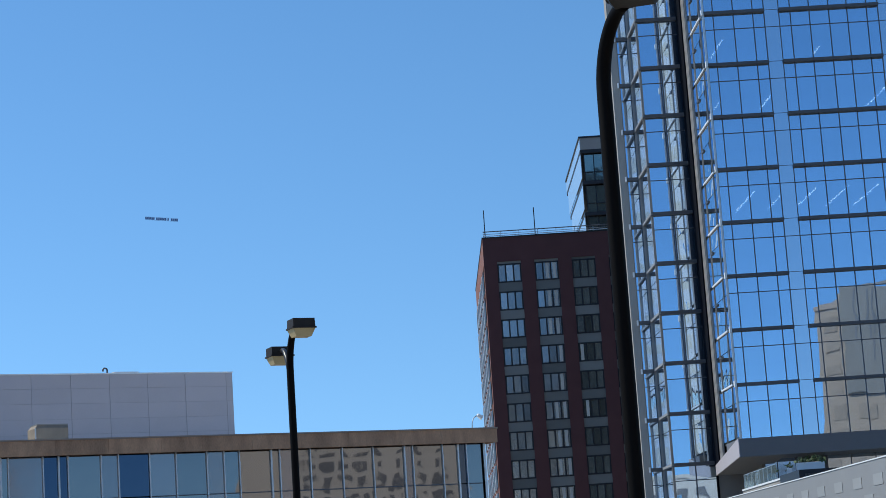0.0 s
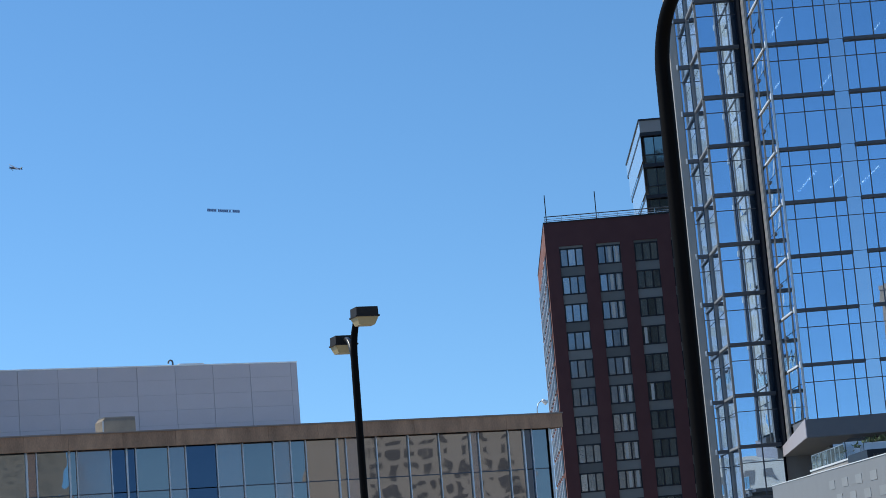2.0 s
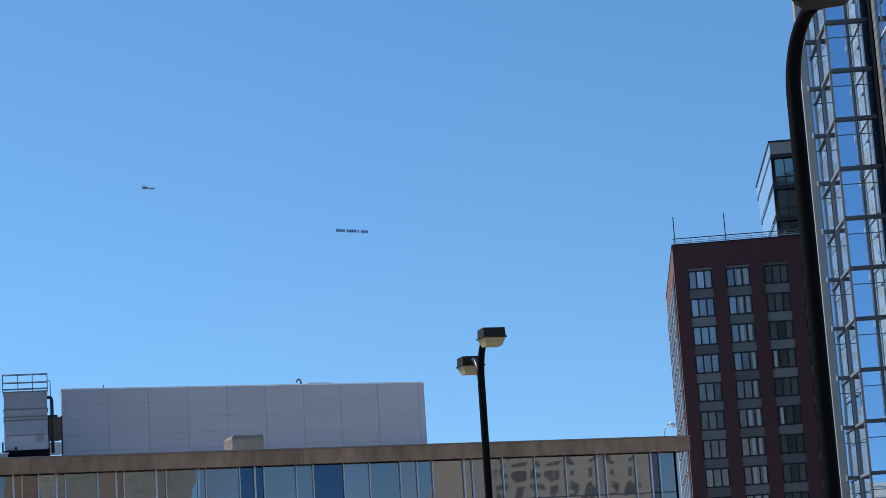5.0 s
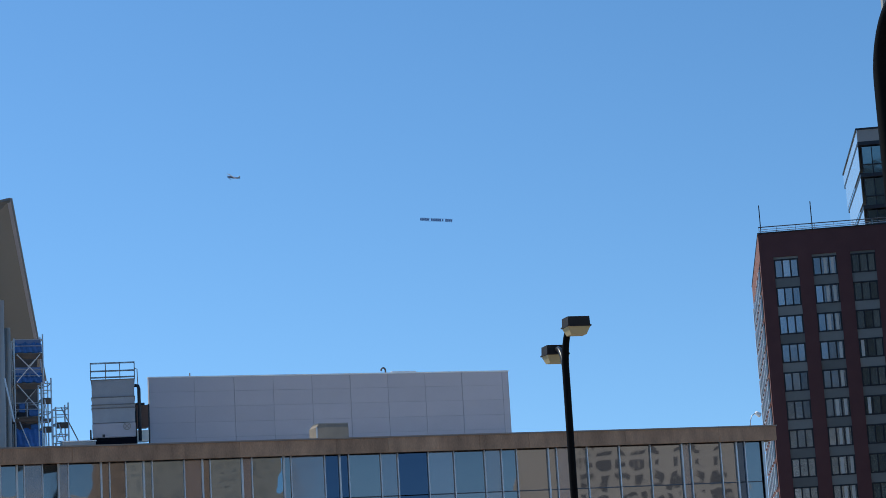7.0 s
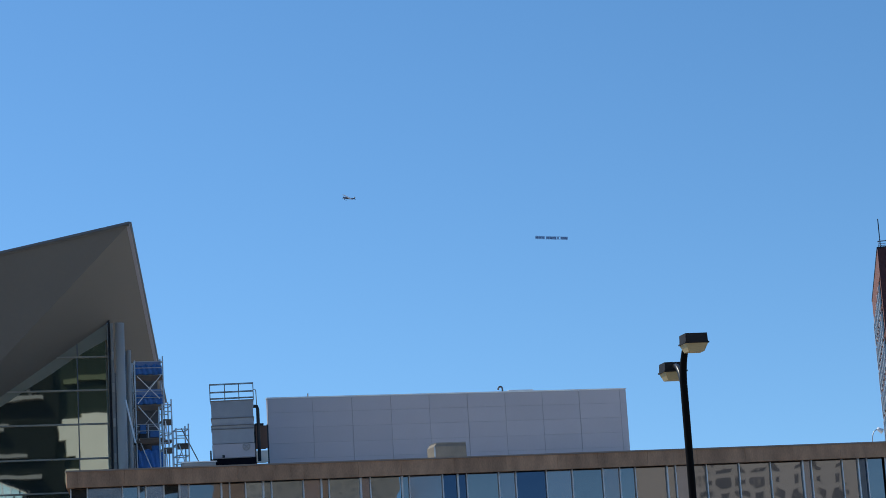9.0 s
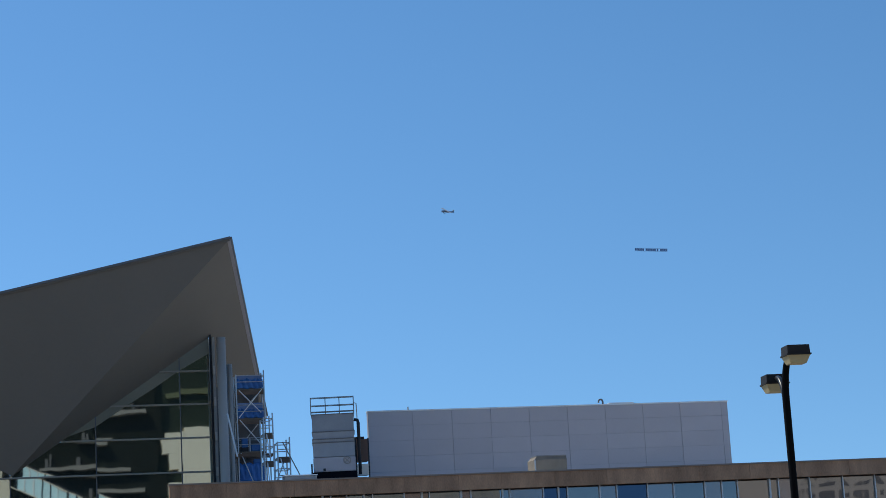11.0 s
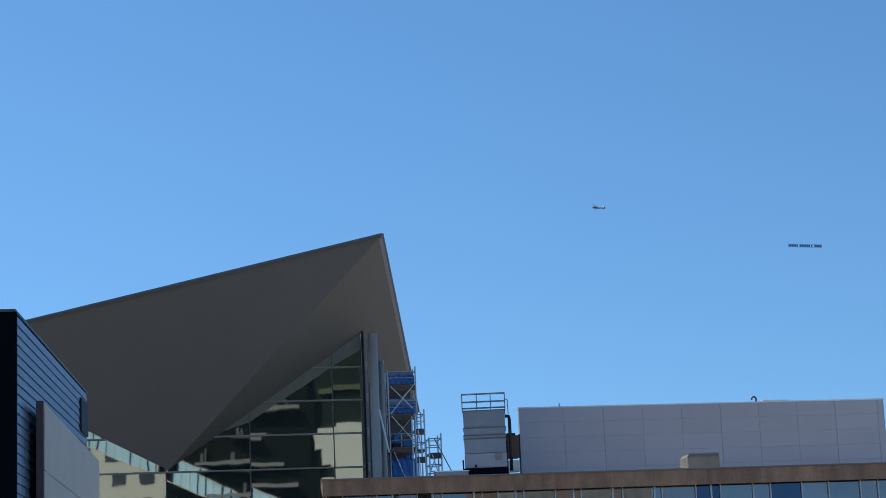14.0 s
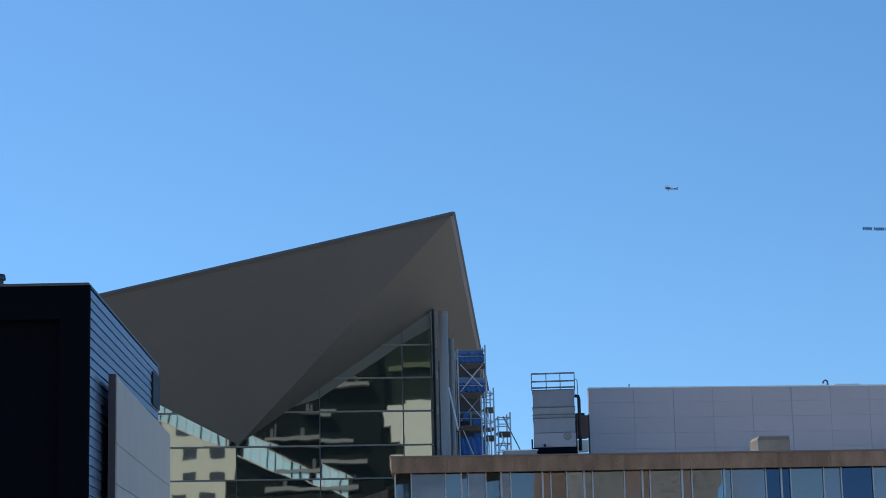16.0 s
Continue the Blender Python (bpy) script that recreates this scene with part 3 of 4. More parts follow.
# ---- dark building with siding, close to the camera ----
def dark_building():
    rz = -4.7
    ob = thing("dark_building", (-2.83, 44.9, 0), rz, "black-fronted building with blue-grey metal siding on its side", "building")
    part("wall", bar(-16, -0.10, 0.1, 14.3, 0, 9.30), M_BLACK, ob, "black wall")
    part("front_frame", box(bar(-16, -0.02, -0.12, 0.1, 8.6, 9.36), -0.62, -0.02, -0.12, 0.1, 0, 8.6), M_BLACK, ob, "black frame round the front")
    part("coping", bar(-16, 0.03, -0.15, 14.35, 9.36, 9.42), M_DARK_ALU, ob, "thin dark coping")
    boards, step = 42, 0.222
    for k in range(boards):
        z = 9.34 - step * (k + 1)
        lean = [(-0.10, 0.0, z), (0.03, 0.0, z), (0.0, 0.0, z + step - 0.012), (-0.10, 0.0, z + step - 0.012)]
        part("siding_board", solid(bmesh.new(), lean, [(x, 14.2, zz) for x, _, zz in lean]), M_CLAD, ob)
    part("corner_trim", bar(-0.06, 0.05, -0.14, 0.02, 0, 9.36), M_BLACK, ob)
    part("window", bar(0.0, 0.07, 12.4, 14.1, 8.05, 9.0), M_FRAME, ob, "dark window in the siding")
    return ob


dark_building()


def screen_wall():
    ob = thing("screen_wall", (-2.33, 47.1, 0), -3.7, "pale panelled screen wall in front of the siding", "wall")
    part("end_post", bar(-0.14, 0.02, -0.12, 0.0, 0, 7.62), material("brown_end_post", (0.12, 0.10, 0.11), 0.7), ob, "dark brown end post")
    part("backing", bar(-0.12, -0.01, 0.0, 14.55, 0, 7.58), M_SEAM, ob)
    zs = [0, 1.1, 2.2, 3.15, 4.1, 5.05, 6.0, 7.6]
    for a, c in zip(zs, zs[1:]):
        part("wall_panel", bar(-0.10, 0.03, 0.55, 14.6, a + 0.012, c - 0.012), M_STUCCO, ob)
        part("corner_panel", bar(-0.10, 0.05, 0.0, 0.53, a + 0.012, c - 0.012), M_STUCCO, ob)
    return ob


screen_wall()
for x, r, h in ((-4.55, 0.16, 0.25), (-5.0, 0.14, 0.55)):
    cowl = thing("roof_cowl", (x, 46.5, 9.3), 0, "small dark roof vent cowl on the black building", "vent cowl", "roof cowls")
    part("stack", tube(bmesh.new(), [(0, 0, 0), (0, 0, h)], r * 0.8, 12), M_DARK_ALU, cowl)
    part("cap", tube(bmesh.new(), [(0, 0, h - 0.06), (0, 0, h + 0.03), (0, 0, h + 0.07)], r * 1.2, 12, r), M_DARK_ALU, cowl)


# ---- glass office tower ----
FLOOR = 4.04


def glass_tower():
    rz = -25.5
    ob = thing("glass_tower", (85.87, 119.69, 0), rz, "tall office tower of blue mirror glass with grey floor bands", "office tower")
    rng = random.Random(21)
    base, floors = 10.43, 13
    top = base + floors * FLOOR
    width, depth = 37.0, 12.0
    # main block: modules along the front, from the near corner; a pale strip has no floor band
    mods = [0.72, 1.54, 1.50, 0.86, -1.13]
    while sum(abs(m) for m in mods) < width:
        mods += [0.87, 1.46, 1.50, 1.40, 1.50, 0.87, -1.13]
    mods = mods[:-1]
    width = sum(abs(m) for m in mods)
    part("core", bar(0.25, width - 0.2, 21.0, 40, base, top), M_CORE, ob, "dark core behind the glass")
    part("end_screen", bar(0.12, 0.2, 0.3, 21.0, base, top), M_CORE, ob)
    shared = {}
    rest = bmesh.new()
    x = 0.0
    runs = []
    start = 0.0
    for m in mods:
        w = abs(m)
        strip = m < 0
        if strip:
            runs.append((start, x))
            start = x + w
        for k in range(floors):
            z = base + k * FLOOR
            for low, high in ((z + 0.02, z + 2.68), (z + 2.72, z + FLOOR - 0.02)):
                if x < 16 and 0 <= k < 10:
                    key = (round(w, 3), round(high - low, 3), strip)
                    if key not in shared:
                        shared[key] = mesh_of("pane", centred(w - 0.05, 0.03, high - low), M_STRIP_GLASS if strip else M_TOWER_GLASS)
                    piece("pane", shared[key], ob, (x + w / 2, 0.06 if not strip else 0.02, (low + high) / 2), (rng.gauss(0, 0.0012), 0, rng.gauss(0, 0.0004)))
                else:
                    box(rest, x + 0.025, x + w - 0.025, 0.05, 0.08, low, high)
        part("mullion", bar(x - 0.035, x + 0.035, -0.01, 0.12, base, top), M_DARK_ALU, ob)
        x += w
    runs.append((start, width))
    tagged(part("far_panes", rest, M_TOWER_GLASS, ob), kind="stuff")
    for k in range(1, floors + 1):
        z = base + k * FLOOR
        for a, c in runs:
            part("floor_band", bar(a + (0.0 if a else -0.05), c, -0.32, 0.04, z - 0.19, z + 0.04), M_FLOOR_BAND, ob)
        part("band_cap", bar(-0.20, -0.05, -0.36, 0.04, z - 0.24, z + 0.22), M_CAP, ob, "white metal band end")
        part("transom", bar(0, width, 0.0, 0.1, z - FLOOR + 2.67, z - FLOOR + 2.73), M_DARK_ALU, ob)
        part("ceiling", bar(0.2, width - 0.2, 0.12, 21.0, z - 0.55, z), M_CORE, ob, "dark office ceiling")
        part("joint", bar(0, width, 0.03, 0.1, z - 0.03, z + 0.03), M_DARK_ALU, ob)
        # side of the main block
        part("side_band", bar(-0.10, 0.03, 1.4, 6.2, z, z + 0.13), M_CAP, ob, "white metal side band")
        part("side_bracket", bar(-0.08, 0.03, 5.0, 5.8, z - 1.6, z - 1.42), M_DARK_ALU, ob)
        for y in range(4):
            for low, high in ((z - FLOOR + 0.20, z - 1.38), (z - 1.32, z - 0.08)):
                # the middle two panes mirror more strongly, to whiten the reflected streak
                key = (round(high - low, 3), y in (1, 2), "side")
                if key not in shared:
                    shared[key] = mesh_of("side_pane", centred(0.03, 1.96, high - low), M_STREAK_MIRROR if y in (1, 2) else M_TOWER_GLASS)
                piece("side_pane", shared[key], ob, (0.03, 2.0 * (y + 0.5), (low + high) / 2), (0, rng.gauss(0, 0.0016), rng.gauss(0, 0.0016)))
    # ceiling lights that run inwards from the front
    for k, x, near, far in ((5, 3.9, 6.5, 14.6), (5, 6.45, 8.0, 14.2), (5, 8.8, 6.4, 14.9), (5, 11.3, 6.4, 14.6), (5, 13.7, 6.4, 14.8),
                            (8, 2.3, 5.3, 11.2), (8, 10.8, 9.2, 11.6), (7, 2.4, 9.2, 12.0), (7, 6.3, 7.7, 13.0), (7, 15.4, 7.8, 14.0)):
        z = base + k * FLOOR - 0.62
        part("ceiling_light", bar(x - 0.06, x + 0.06, near, far, z - 0.06, z), M_TUBE, ob, "white linear ceiling light")
    # a proud black block paints the deep shade of the recess
    part("rear_recess", bar(-0.20, 0.1, 9.5, 11.95, base - 1.2, top), M_BLACK, ob, "black block painted for the shade of a rear recess")
    for near, far in ((8.12, 8.42), (8.56, 8.98), (9.12, 9.38)):
        part("side_pilaster", bar(-0.10, 0.06, near, far, base - 1.2, top), M_STEEL, ob, "grey metal pilaster")
    for y in (-0.02, 2.0, 6.0, 8.0):
        part("side_mullion", bar(-0.05, 0.05, y - 0.02, y + 0.03, base - 1.2, top), M_STEEL, ob, "grey aluminium fin")
    part("corner_fin", bar(-0.14, 0.0, -0.16, -0.03, base, top), M_ALU, ob)
    # the heavy sill under the main block and its soffit
    low = [(-0.25, -0.4), (width, -0.4), (width, 5.2), (-0.25, 5.2)]
    part("sill", solid(bmesh.new(), [(a, c, base - 1.35) for a, c in low], [(a, c, base - 0.02) for a, c in low]), M_BAND, ob, "grey metal sill of the overhang")
    prow = [(-0.4, base - 1.32), (10.6, base - 2.1), (10.6, base - 1.3), (-0.4, base + 0.03)]
    part("sill_side", solid(bmesh.new(), [(-0.32, y, z) for y, z in prow], [(-0.255, y, z) for y, z in prow]), M_WHITE, ob, "pale metal end of the sill")
    part("sill_soffit", solid(bmesh.new(), [(-0.25, 0.0, base - 1.36), (3.2, 0.0, base - 1.36), (3.2, 10.6, base - 2.1), (-0.25, 10.6, base - 2.1)], [(-0.25, 0.0, base - 1.30), (3.2, 0.0, base - 1.30), (3.2, 10.6, base - 1.30), (-0.25, 10.6, base - 1.30)]), M_PERF, ob)
    part("lower_wall", bar(2.3, width, 5.1, 38, 0, base - 1.3), M_STEEL, ob)
    edges = [2.5, 3.45, 4.85, 5.4, 7.25, 9.1, 11.0, 12.9, 14.8, 16.7]
    for a, c in zip(edges, edges[1:]):
        if a == 5.4:
            part("pier", bar(a, c, 4.7, 5.08, 0, base - 1.36), M_DARK_ALU, ob, "dark pier")
        else:
            part("lower_pane", bar(a + 0.03, c - 0.03, 5.0, 5.03, 3.0, base - 1.36), M_TOWER_GLASS, ob)
            part("mullion", bar(a - 0.03, a + 0.03, 4.95, 5.08, 0, base - 1.36), M_DARK_ALU, ob)
    # set-back wings with their stepped corner
    wing_top, shift = 41.75 + 4 * FLOOR, 11.9
    u_b0, u_b1, u_a0, u_a1, back = -3.45, -0.10, -4.53, -3.28, 17.4
    part("wing_core", box(bar(u_b0 + 0.2, 2.0, shift + 0.3, 20, 0, wing_top), u_a0 + 0.1, u_b0 + 0.2, back + 0.3, 20, 0, wing_top), M_CORE, ob)
    part("base_wall", bar(0.06, 2.25, shift + 0.05, shift + 0.25, 0, base - 1.3), M_STEEL, ob, "grey base wall under the overhang")
    # black strip in place of the shaded gap beside the wing
    part("recess", bar(u_b1, 0.05, shift - 0.1, shift + 0.3, 0, wing_top), M_BLACK, ob, "black strip painted for the shade of a recess")
    part("end_wall", bar(u_a0 - 0.6, u_a0 - 0.02, back - 0.1, back + 1.2, 0, wing_top), M_GREY_STONE, ob, "pale grey end wall")
    z = 41.75 - 10 * FLOOR
    mid = u_b0 + 1.75
    while z < wing_top - 1:
        for low, high in ((z + 0.02, z + 2.72), (z + 2.78, z + FLOOR - 0.02)):
            for a, c in ((u_b0 + 0.05, mid - 0.03), (mid + 0.03, u_b1 - 0.03)):
                part("wing_pane", bar(a, c, shift + 0.05, shift + 0.08, low, high), M_TOWER_GLASS, ob)
            part("wing_pane", bar(u_a0 + 0.04, u_a1 - 0.04, back, back + 0.03, low, high), M_TOWER_GLASS, ob)
            part("wing_pane", bar(u_b0, u_b0 + 0.03, shift + 0.1, back - 0.1, low, high), M_TOWER_GLASS, ob)
        part("wing_band", bar(u_b0 - 0.1, 0.0, shift - 0.28, shift + 0.04, z - 0.16, z + 0.12), M_FLOOR_BAND, ob)
        part("wing_band", bar(u_a0 - 0.12, u_a1, back - 0.30, back - 0.02, z - 0.16, z + 0.12), M_FLOOR_BAND, ob)
        part("wing_side_band", bar(u_b0 - 0.16, u_b0 - 0.02, shift - 0.3, back - 0.3, z - 0.08, z + 0.10), M_PERF, ob, "pale metal side band")
        part("band_cap", bar(u_a0 - 0.18, u_a0 - 0.06, back - 0.34, back, z - 0.22, z + 0.2), M_CAP, ob)
        part("transom", bar(u_b0, u_b1, shift, shift + 0.1, z + 2.72, z + 2.78), M_DARK_ALU, ob)
        part("transom", bar(u_a0, u_a1, back - 0.05, back + 0.05, z + 2.72, z + 2.78), M_DARK_ALU, ob)
        part("outrigger", bar(u_a1 - 0.32, u_a1 - 0.14, back - 0.4, back - 0.06, z + 2.35, z + 2.8), M_FRAME, ob, "small dark bracket")
        z += FLOOR
    part("wing_mullion", bar(mid - 0.05, mid + 0.05, shift - 0.02, shift + 0.1, 0, wing_top), M_DARK_ALU, ob)
    for a, y, wide in ((u_b0, shift, 0.12), (u_b0 - 0.06, back - 0.35, 0.10), (u_a0 + 0.0, back, 0.08)):
        part("wing_fin", bar(a - wide, a + 0.07, y - 0.06, y + 0.12, 0, wing_top), M_STEEL, ob, "grey metal fin")
    return ob


glass_tower()


# ---- terrace and screen below the tower ----
def terrace():
    ob = thing("terrace", (83.1, 115.9, 0), -117.0, "roof terrace with stone wall and glass balustrade under the tower", "terrace")
    part("deck", bar(-3, 22, 0.3, 9.0, 6.2, 6.5), M_BAND, ob)
    for k in range(8):
        part("wall_stone", box(bmesh.new(), 2.0 * k - 0.99, 2.0 * k + 0.99, 0, 0.3, 0, 6.5, 0.01), M_GREY_STONE, ob)
    part("coping", bar(-1.1, 15.1, -0.06, 0.4, 6.5, 6.62), M_CAP, ob, "pale stone coping")
    part("dark_block", bar(15.1, 22, -0.05, 3.0, 0, 6.75), M_FRAME, ob, "dark metal wall block")
    for k in range(8):
        part("balustrade_pane", bar(1.72 * k - 1.0, 1.72 * k + 0.66, 0.14, 0.16, 6.62, 7.6), M_RAIL_GLASS, ob)
        part("post", bar(1.72 * k - 1.04, 1.72 * k - 1.0, 0.12, 0.18, 6.62, 7.62), M_ALU, ob)
    part("handrail", bar(-1.0, 12.7, 0.12, 0.18, 7.6, 7.64), M_ALU, ob)
    return ob


terrace()


def planter(x, y, z, w, h, label):
    ob = thing("planter", (x, y, z), -37.5, label, "planter", "planters on the terrace")
    part("trough", box(bmesh.new(), 0, w, 0, 0.6, 0, h, 0.03), M_CAP, ob, "white planter box")
    part("soil", bar(0.05, w - 0.05, 0.05, 0.55, h, h + 0.02), M_RUST, ob)
    rng = random.Random(int(w * 10))
    bm = bmesh.new()
    for _ in range(int(150 * w)):
        c = Vector((rng.uniform(0, w), rng.uniform(0.05, 0.55), h + abs(rng.gauss(0, 0.16))))
        p, q = Vector([rng.gauss(0, 0.07) for _ in range(3)]), Vector([rng.gauss(0, 0.07) for _ in range(3)])
        bm.faces.new([bm.verts.new(c), bm.verts.new(c + p), bm.verts.new(c + p + q), bm.verts.new(c + q)])
    shrub = new("shrub", mesh_of("shrub", bm, M_LEAF))
    shrub.matrix_world = ob.matrix_world
    tagged(shrub, "small green shrubs growing in a white planter", "shrub", kind="stuff")
    return ob


planter(75.6, 99.9, 6.75, 1.75, 0.62, "long white planter box with green shrubs")
planter(78.6, 104.9, 6.5, 0.34, 0.85, "small tall white planter box")
planter(80.9, 109.6, 6.5, 0.34, 0.85, "small white planter box by the balustrade")


def screen_parapet():
    ob = thing("screen_parapet", (85.5, 124.6, 0), -116.0, "long pale grey metal parapet with raised square tabs", "parapet")
    part("wall", bar(0, 82, 0, 0.4, 0, 5.94), M_PERF, ob)
    part("coping", bar(-0.05, 82, -0.04, 0.45, 5.94, 6.0), M_CAP, ob)
    tab = mesh_of("raised_tab", box(bmesh.new(), -0.95, 0.95, -0.025, 0.0, -0.27, 0.27, 0.008), material("pale_grey_tab", (0.345, 0.345, 0.345), 0.55, 0.1, 0.06))
    for k in range(13):
        for row, z in ((0.0, 5.0), (2.2, 4.1), (0.0, 3.2)):
            piece("raised_tab", tab, ob, (25.0 + 4.4 * k + row, 0, z))
    return ob


screen_parapet()


# ---- brick apartment tower ----
def brick_tower():
    rz = -26.8
    ob = thing("brick_tower", (100.7, 184.2, 0), rz, "dark red brick apartment tower with grey spandrels", "apartment tower")
    top, w, d = 37.5, 26.0, 39.0
    cols = [1.41 + 4.0 * k for k in range(6)]
    rows = [34.65 - 3.0 * k for k in range(11)]
    ww, wh = 2.55, 2.05
    us = [0.0] + [v for c in cols for v in (c, c + ww)] + [w]
    vs = [0.0, rows[-1] - 3.0, rows[0] + 0.25, top]
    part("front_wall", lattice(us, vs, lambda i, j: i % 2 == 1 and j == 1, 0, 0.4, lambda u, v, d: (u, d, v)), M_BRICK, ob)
    part("core", bar(0.42, w - 0.4, 0.42, d - 0.4, 0, top - 0.4), M_CORE, ob)
    part("roof", bar(0.4, w - 0.4, 0.4, d - 0.4, top - 0.4, top - 0.1), M_COPING, ob)
    part("coping", bar(-0.06, w + 0.06, -0.06, 0.5, top, top + 0.12), M_FRAME, ob, "black metal coping")
    part("coping", bar(-0.06, 0.5, 0.5, d, top, top + 0.12), M_FRAME, ob)
    t = 0.155
    fu = [0, t, ww * 0.34 - t / 2, ww * 0.34 + t / 2, ww * 0.67 - t / 2, ww * 0.67 + t / 2, ww - t, ww]
    frame_me = mesh_of("window", lattice(fu, [0, t, wh - t, wh], lambda i, j: j == 1 and i % 2 == 1, 0, 0.12, lambda u, v, d: (u, d, v)), M_FRAME)
    pane_me = mesh_of("pane", centred(ww / 3 - 0.1, 0.02, wh - 0.16), M_PANE)
    strip_me = mesh_of("curtain", centred(ww * 0.13, 0.02, wh - 0.34), M_PANE_STRIP)
    spandrel_me = mesh_of("spandrel", bar(0, ww, 0, 0.2, 0, 3.0 - wh), M_SPANDREL)
    rng = random.Random(5)
    dim_me = mesh_of("pane", centred(ww / 3 - 0.1, 0.02, wh - 0.16), M_DIM_PANE)
    for n, c in enumerate(cols):
        piece("spandrel", mesh_of("spandrel", bar(0, ww, 0, 0.2, 0, 0.25), M_SPANDREL), ob, (c, 0.14, rows[0]))
        for z in rows:
            win = piece("window", frame_me, ob, (c, 0.12, z - wh))
            piece("spandrel", spandrel_me, ob, (c, 0.14, z - 3.0))
            for k in range(3):
                # bays past the second get darker glass, painting the dark building they reflect
                piece("pane", pane_me if n < 2 else dim_me, win, (ww * (k + 0.5) / 3, 0.08, wh / 2), (rng.gauss(0, 0.006), 0, rng.gauss(0, 0.006)))
                # pale strips before the second bay's panes paint a bright building's reflection
                if n == 1 and k and rng.random() < 0.85:
                    piece("curtain", strip_me, win, (ww * (k + rng.uniform(0.36, 0.64)) / 3, 0.055, wh / 2))
                elif n > 1 and rng.random() < 0.12:
                    piece("curtain", strip_me, win, (ww * (k + rng.uniform(0.3, 0.7)) / 3, 0.055, wh / 2))
    # the long sunlit side
    side = [2.0 + 3.6 * k for k in range(10)]
    us = [0.4] + [v for c in side for v in (c, c + 2.0)] + [d]
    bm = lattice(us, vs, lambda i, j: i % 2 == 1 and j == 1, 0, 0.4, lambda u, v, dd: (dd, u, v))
    # the sunlight on this side is put into its lighter brick colour
    part("side_wall", bm, material("sunlit_side_brick", (0.24, 0.10, 0.075), 0.9, 0, 0.16, 0.6, 9.0, 0.3, 0.03), ob, "red brick side wall, coloured lighter for the sun on it")
    side_span = mesh_of("side_spandrel", bar(0, 0.2, 0, 2.0, 0, 1.1), M_CAP)
    side_pane = mesh_of("side_pane", bar(0, 0.03, 0, 2.0, 0, 1.9), M_PANE)
    for c in side:
        for z in rows:
            piece("side_spandrel", side_span, ob, (0.08, c, z - 3.0))
            piece("side_pane", side_pane, ob, (0.22, c, z - 1.9))
    for z in rows:
        for k in range(6):
            v = 3.0 + 6.0 * k
            part("side_glazing", bar(-0.05, 0.0, v, v + 4.6, z - 2.6, z - 0.2), M_FRAME, ob, "dark glazing on the side wall")
            part("side_pier", bar(-0.12, 0.0, v + 4.75, v + 5.35, z - 2.75, z - 0.05), M_CAP, ob, "white pier on the side wall")
    # roof railing and masts
    for x in (0.15, 2.0, 4.0, 6.0, 8.0, 10.0, 12.0, 14.0):
        part("railing_post", tube(bmesh.new(), [(x, 0.25, top), (x, 0.25, top + 0.75)], 0.03, 6), M_GALV, ob)
    for z, r, mat in ((0.28, 0.04, M_CAP), (0.48, 0.025, M_GALV), (0.75, 0.055, M_DARK_ALU)):
        part("railing_bar", tube(bmesh.new(), [(0.1, 0.25, top + z), (w, 0.25, top + z)], r, 6), mat, ob)
    for x in (0.35, 5.75):
        part("mast", tube(bmesh.new(), [(x, 0.4, top - 0.2), (x, 0.4, top + 3.15)], 0.055, 6), M_FRAME, ob, "thin dark mast")
    return ob


brick_tower()


def tower_behind():
    """A slimmer tower that rises behind the brick one."""
    ob = thing("slim_tower", (128.8, 208.4, 0), -27.0, "slim grey glass tower with open corner balconies", "apartment tower")
    top = 55.5
    part("core", bar(2.2, 20, 1.8, 22, 0, top - 2.0), M_CORE, ob)
    part("crown", bar(0.05, 20, 0.0, 28, top - 1.6, top - 0.12), M_STEEL, ob, "grey metal crown")
    part("crown_side", bar(0.0, 0.05, 0.0, 28, top - 1.6, top - 0.12), M_SIDE_GLASS, ob, "pale glass crown side")
    part("coping", bar(-0.1, 20.1, -0.1, 28.1, top - 0.12, top + 0.1), M_FRAME, ob)
    z = top - 1.6
    for level in range(9):
        part("floor_slab", bar(0.0, 20, 0.0, 28 - 3.4 * min(level, 4), z - 0.45, z), M_FRAME, ob)
        for k in range(8):
            part("pane", bar(0.5 + 1.2 * k, 1.6 + 1.2 * k, 0.45, 0.48, z - 4.0, z - 0.62), M_GREEN_PANE, ob)
            part("mullion", bar(0.4 + 1.2 * k, 0.5 + 1.2 * k, 0.35, 0.5, z - 4.0, z - 0.62), M_FRAME, ob)
        part("rail", bar(0.4, 12, 0.3, 0.42, z - 2.9, z - 2.8), M_FRAME, ob)
        deep = 26 - 3.4 * min(level, 4)
        part("side_screen", bar(0.02, 0.08, 0.5, deep, z - 3.55, z - 0.46), M_SIDE_GLASS, ob, "pale glass side screen")
        z -= 4.0
    return ob


tower_behind()


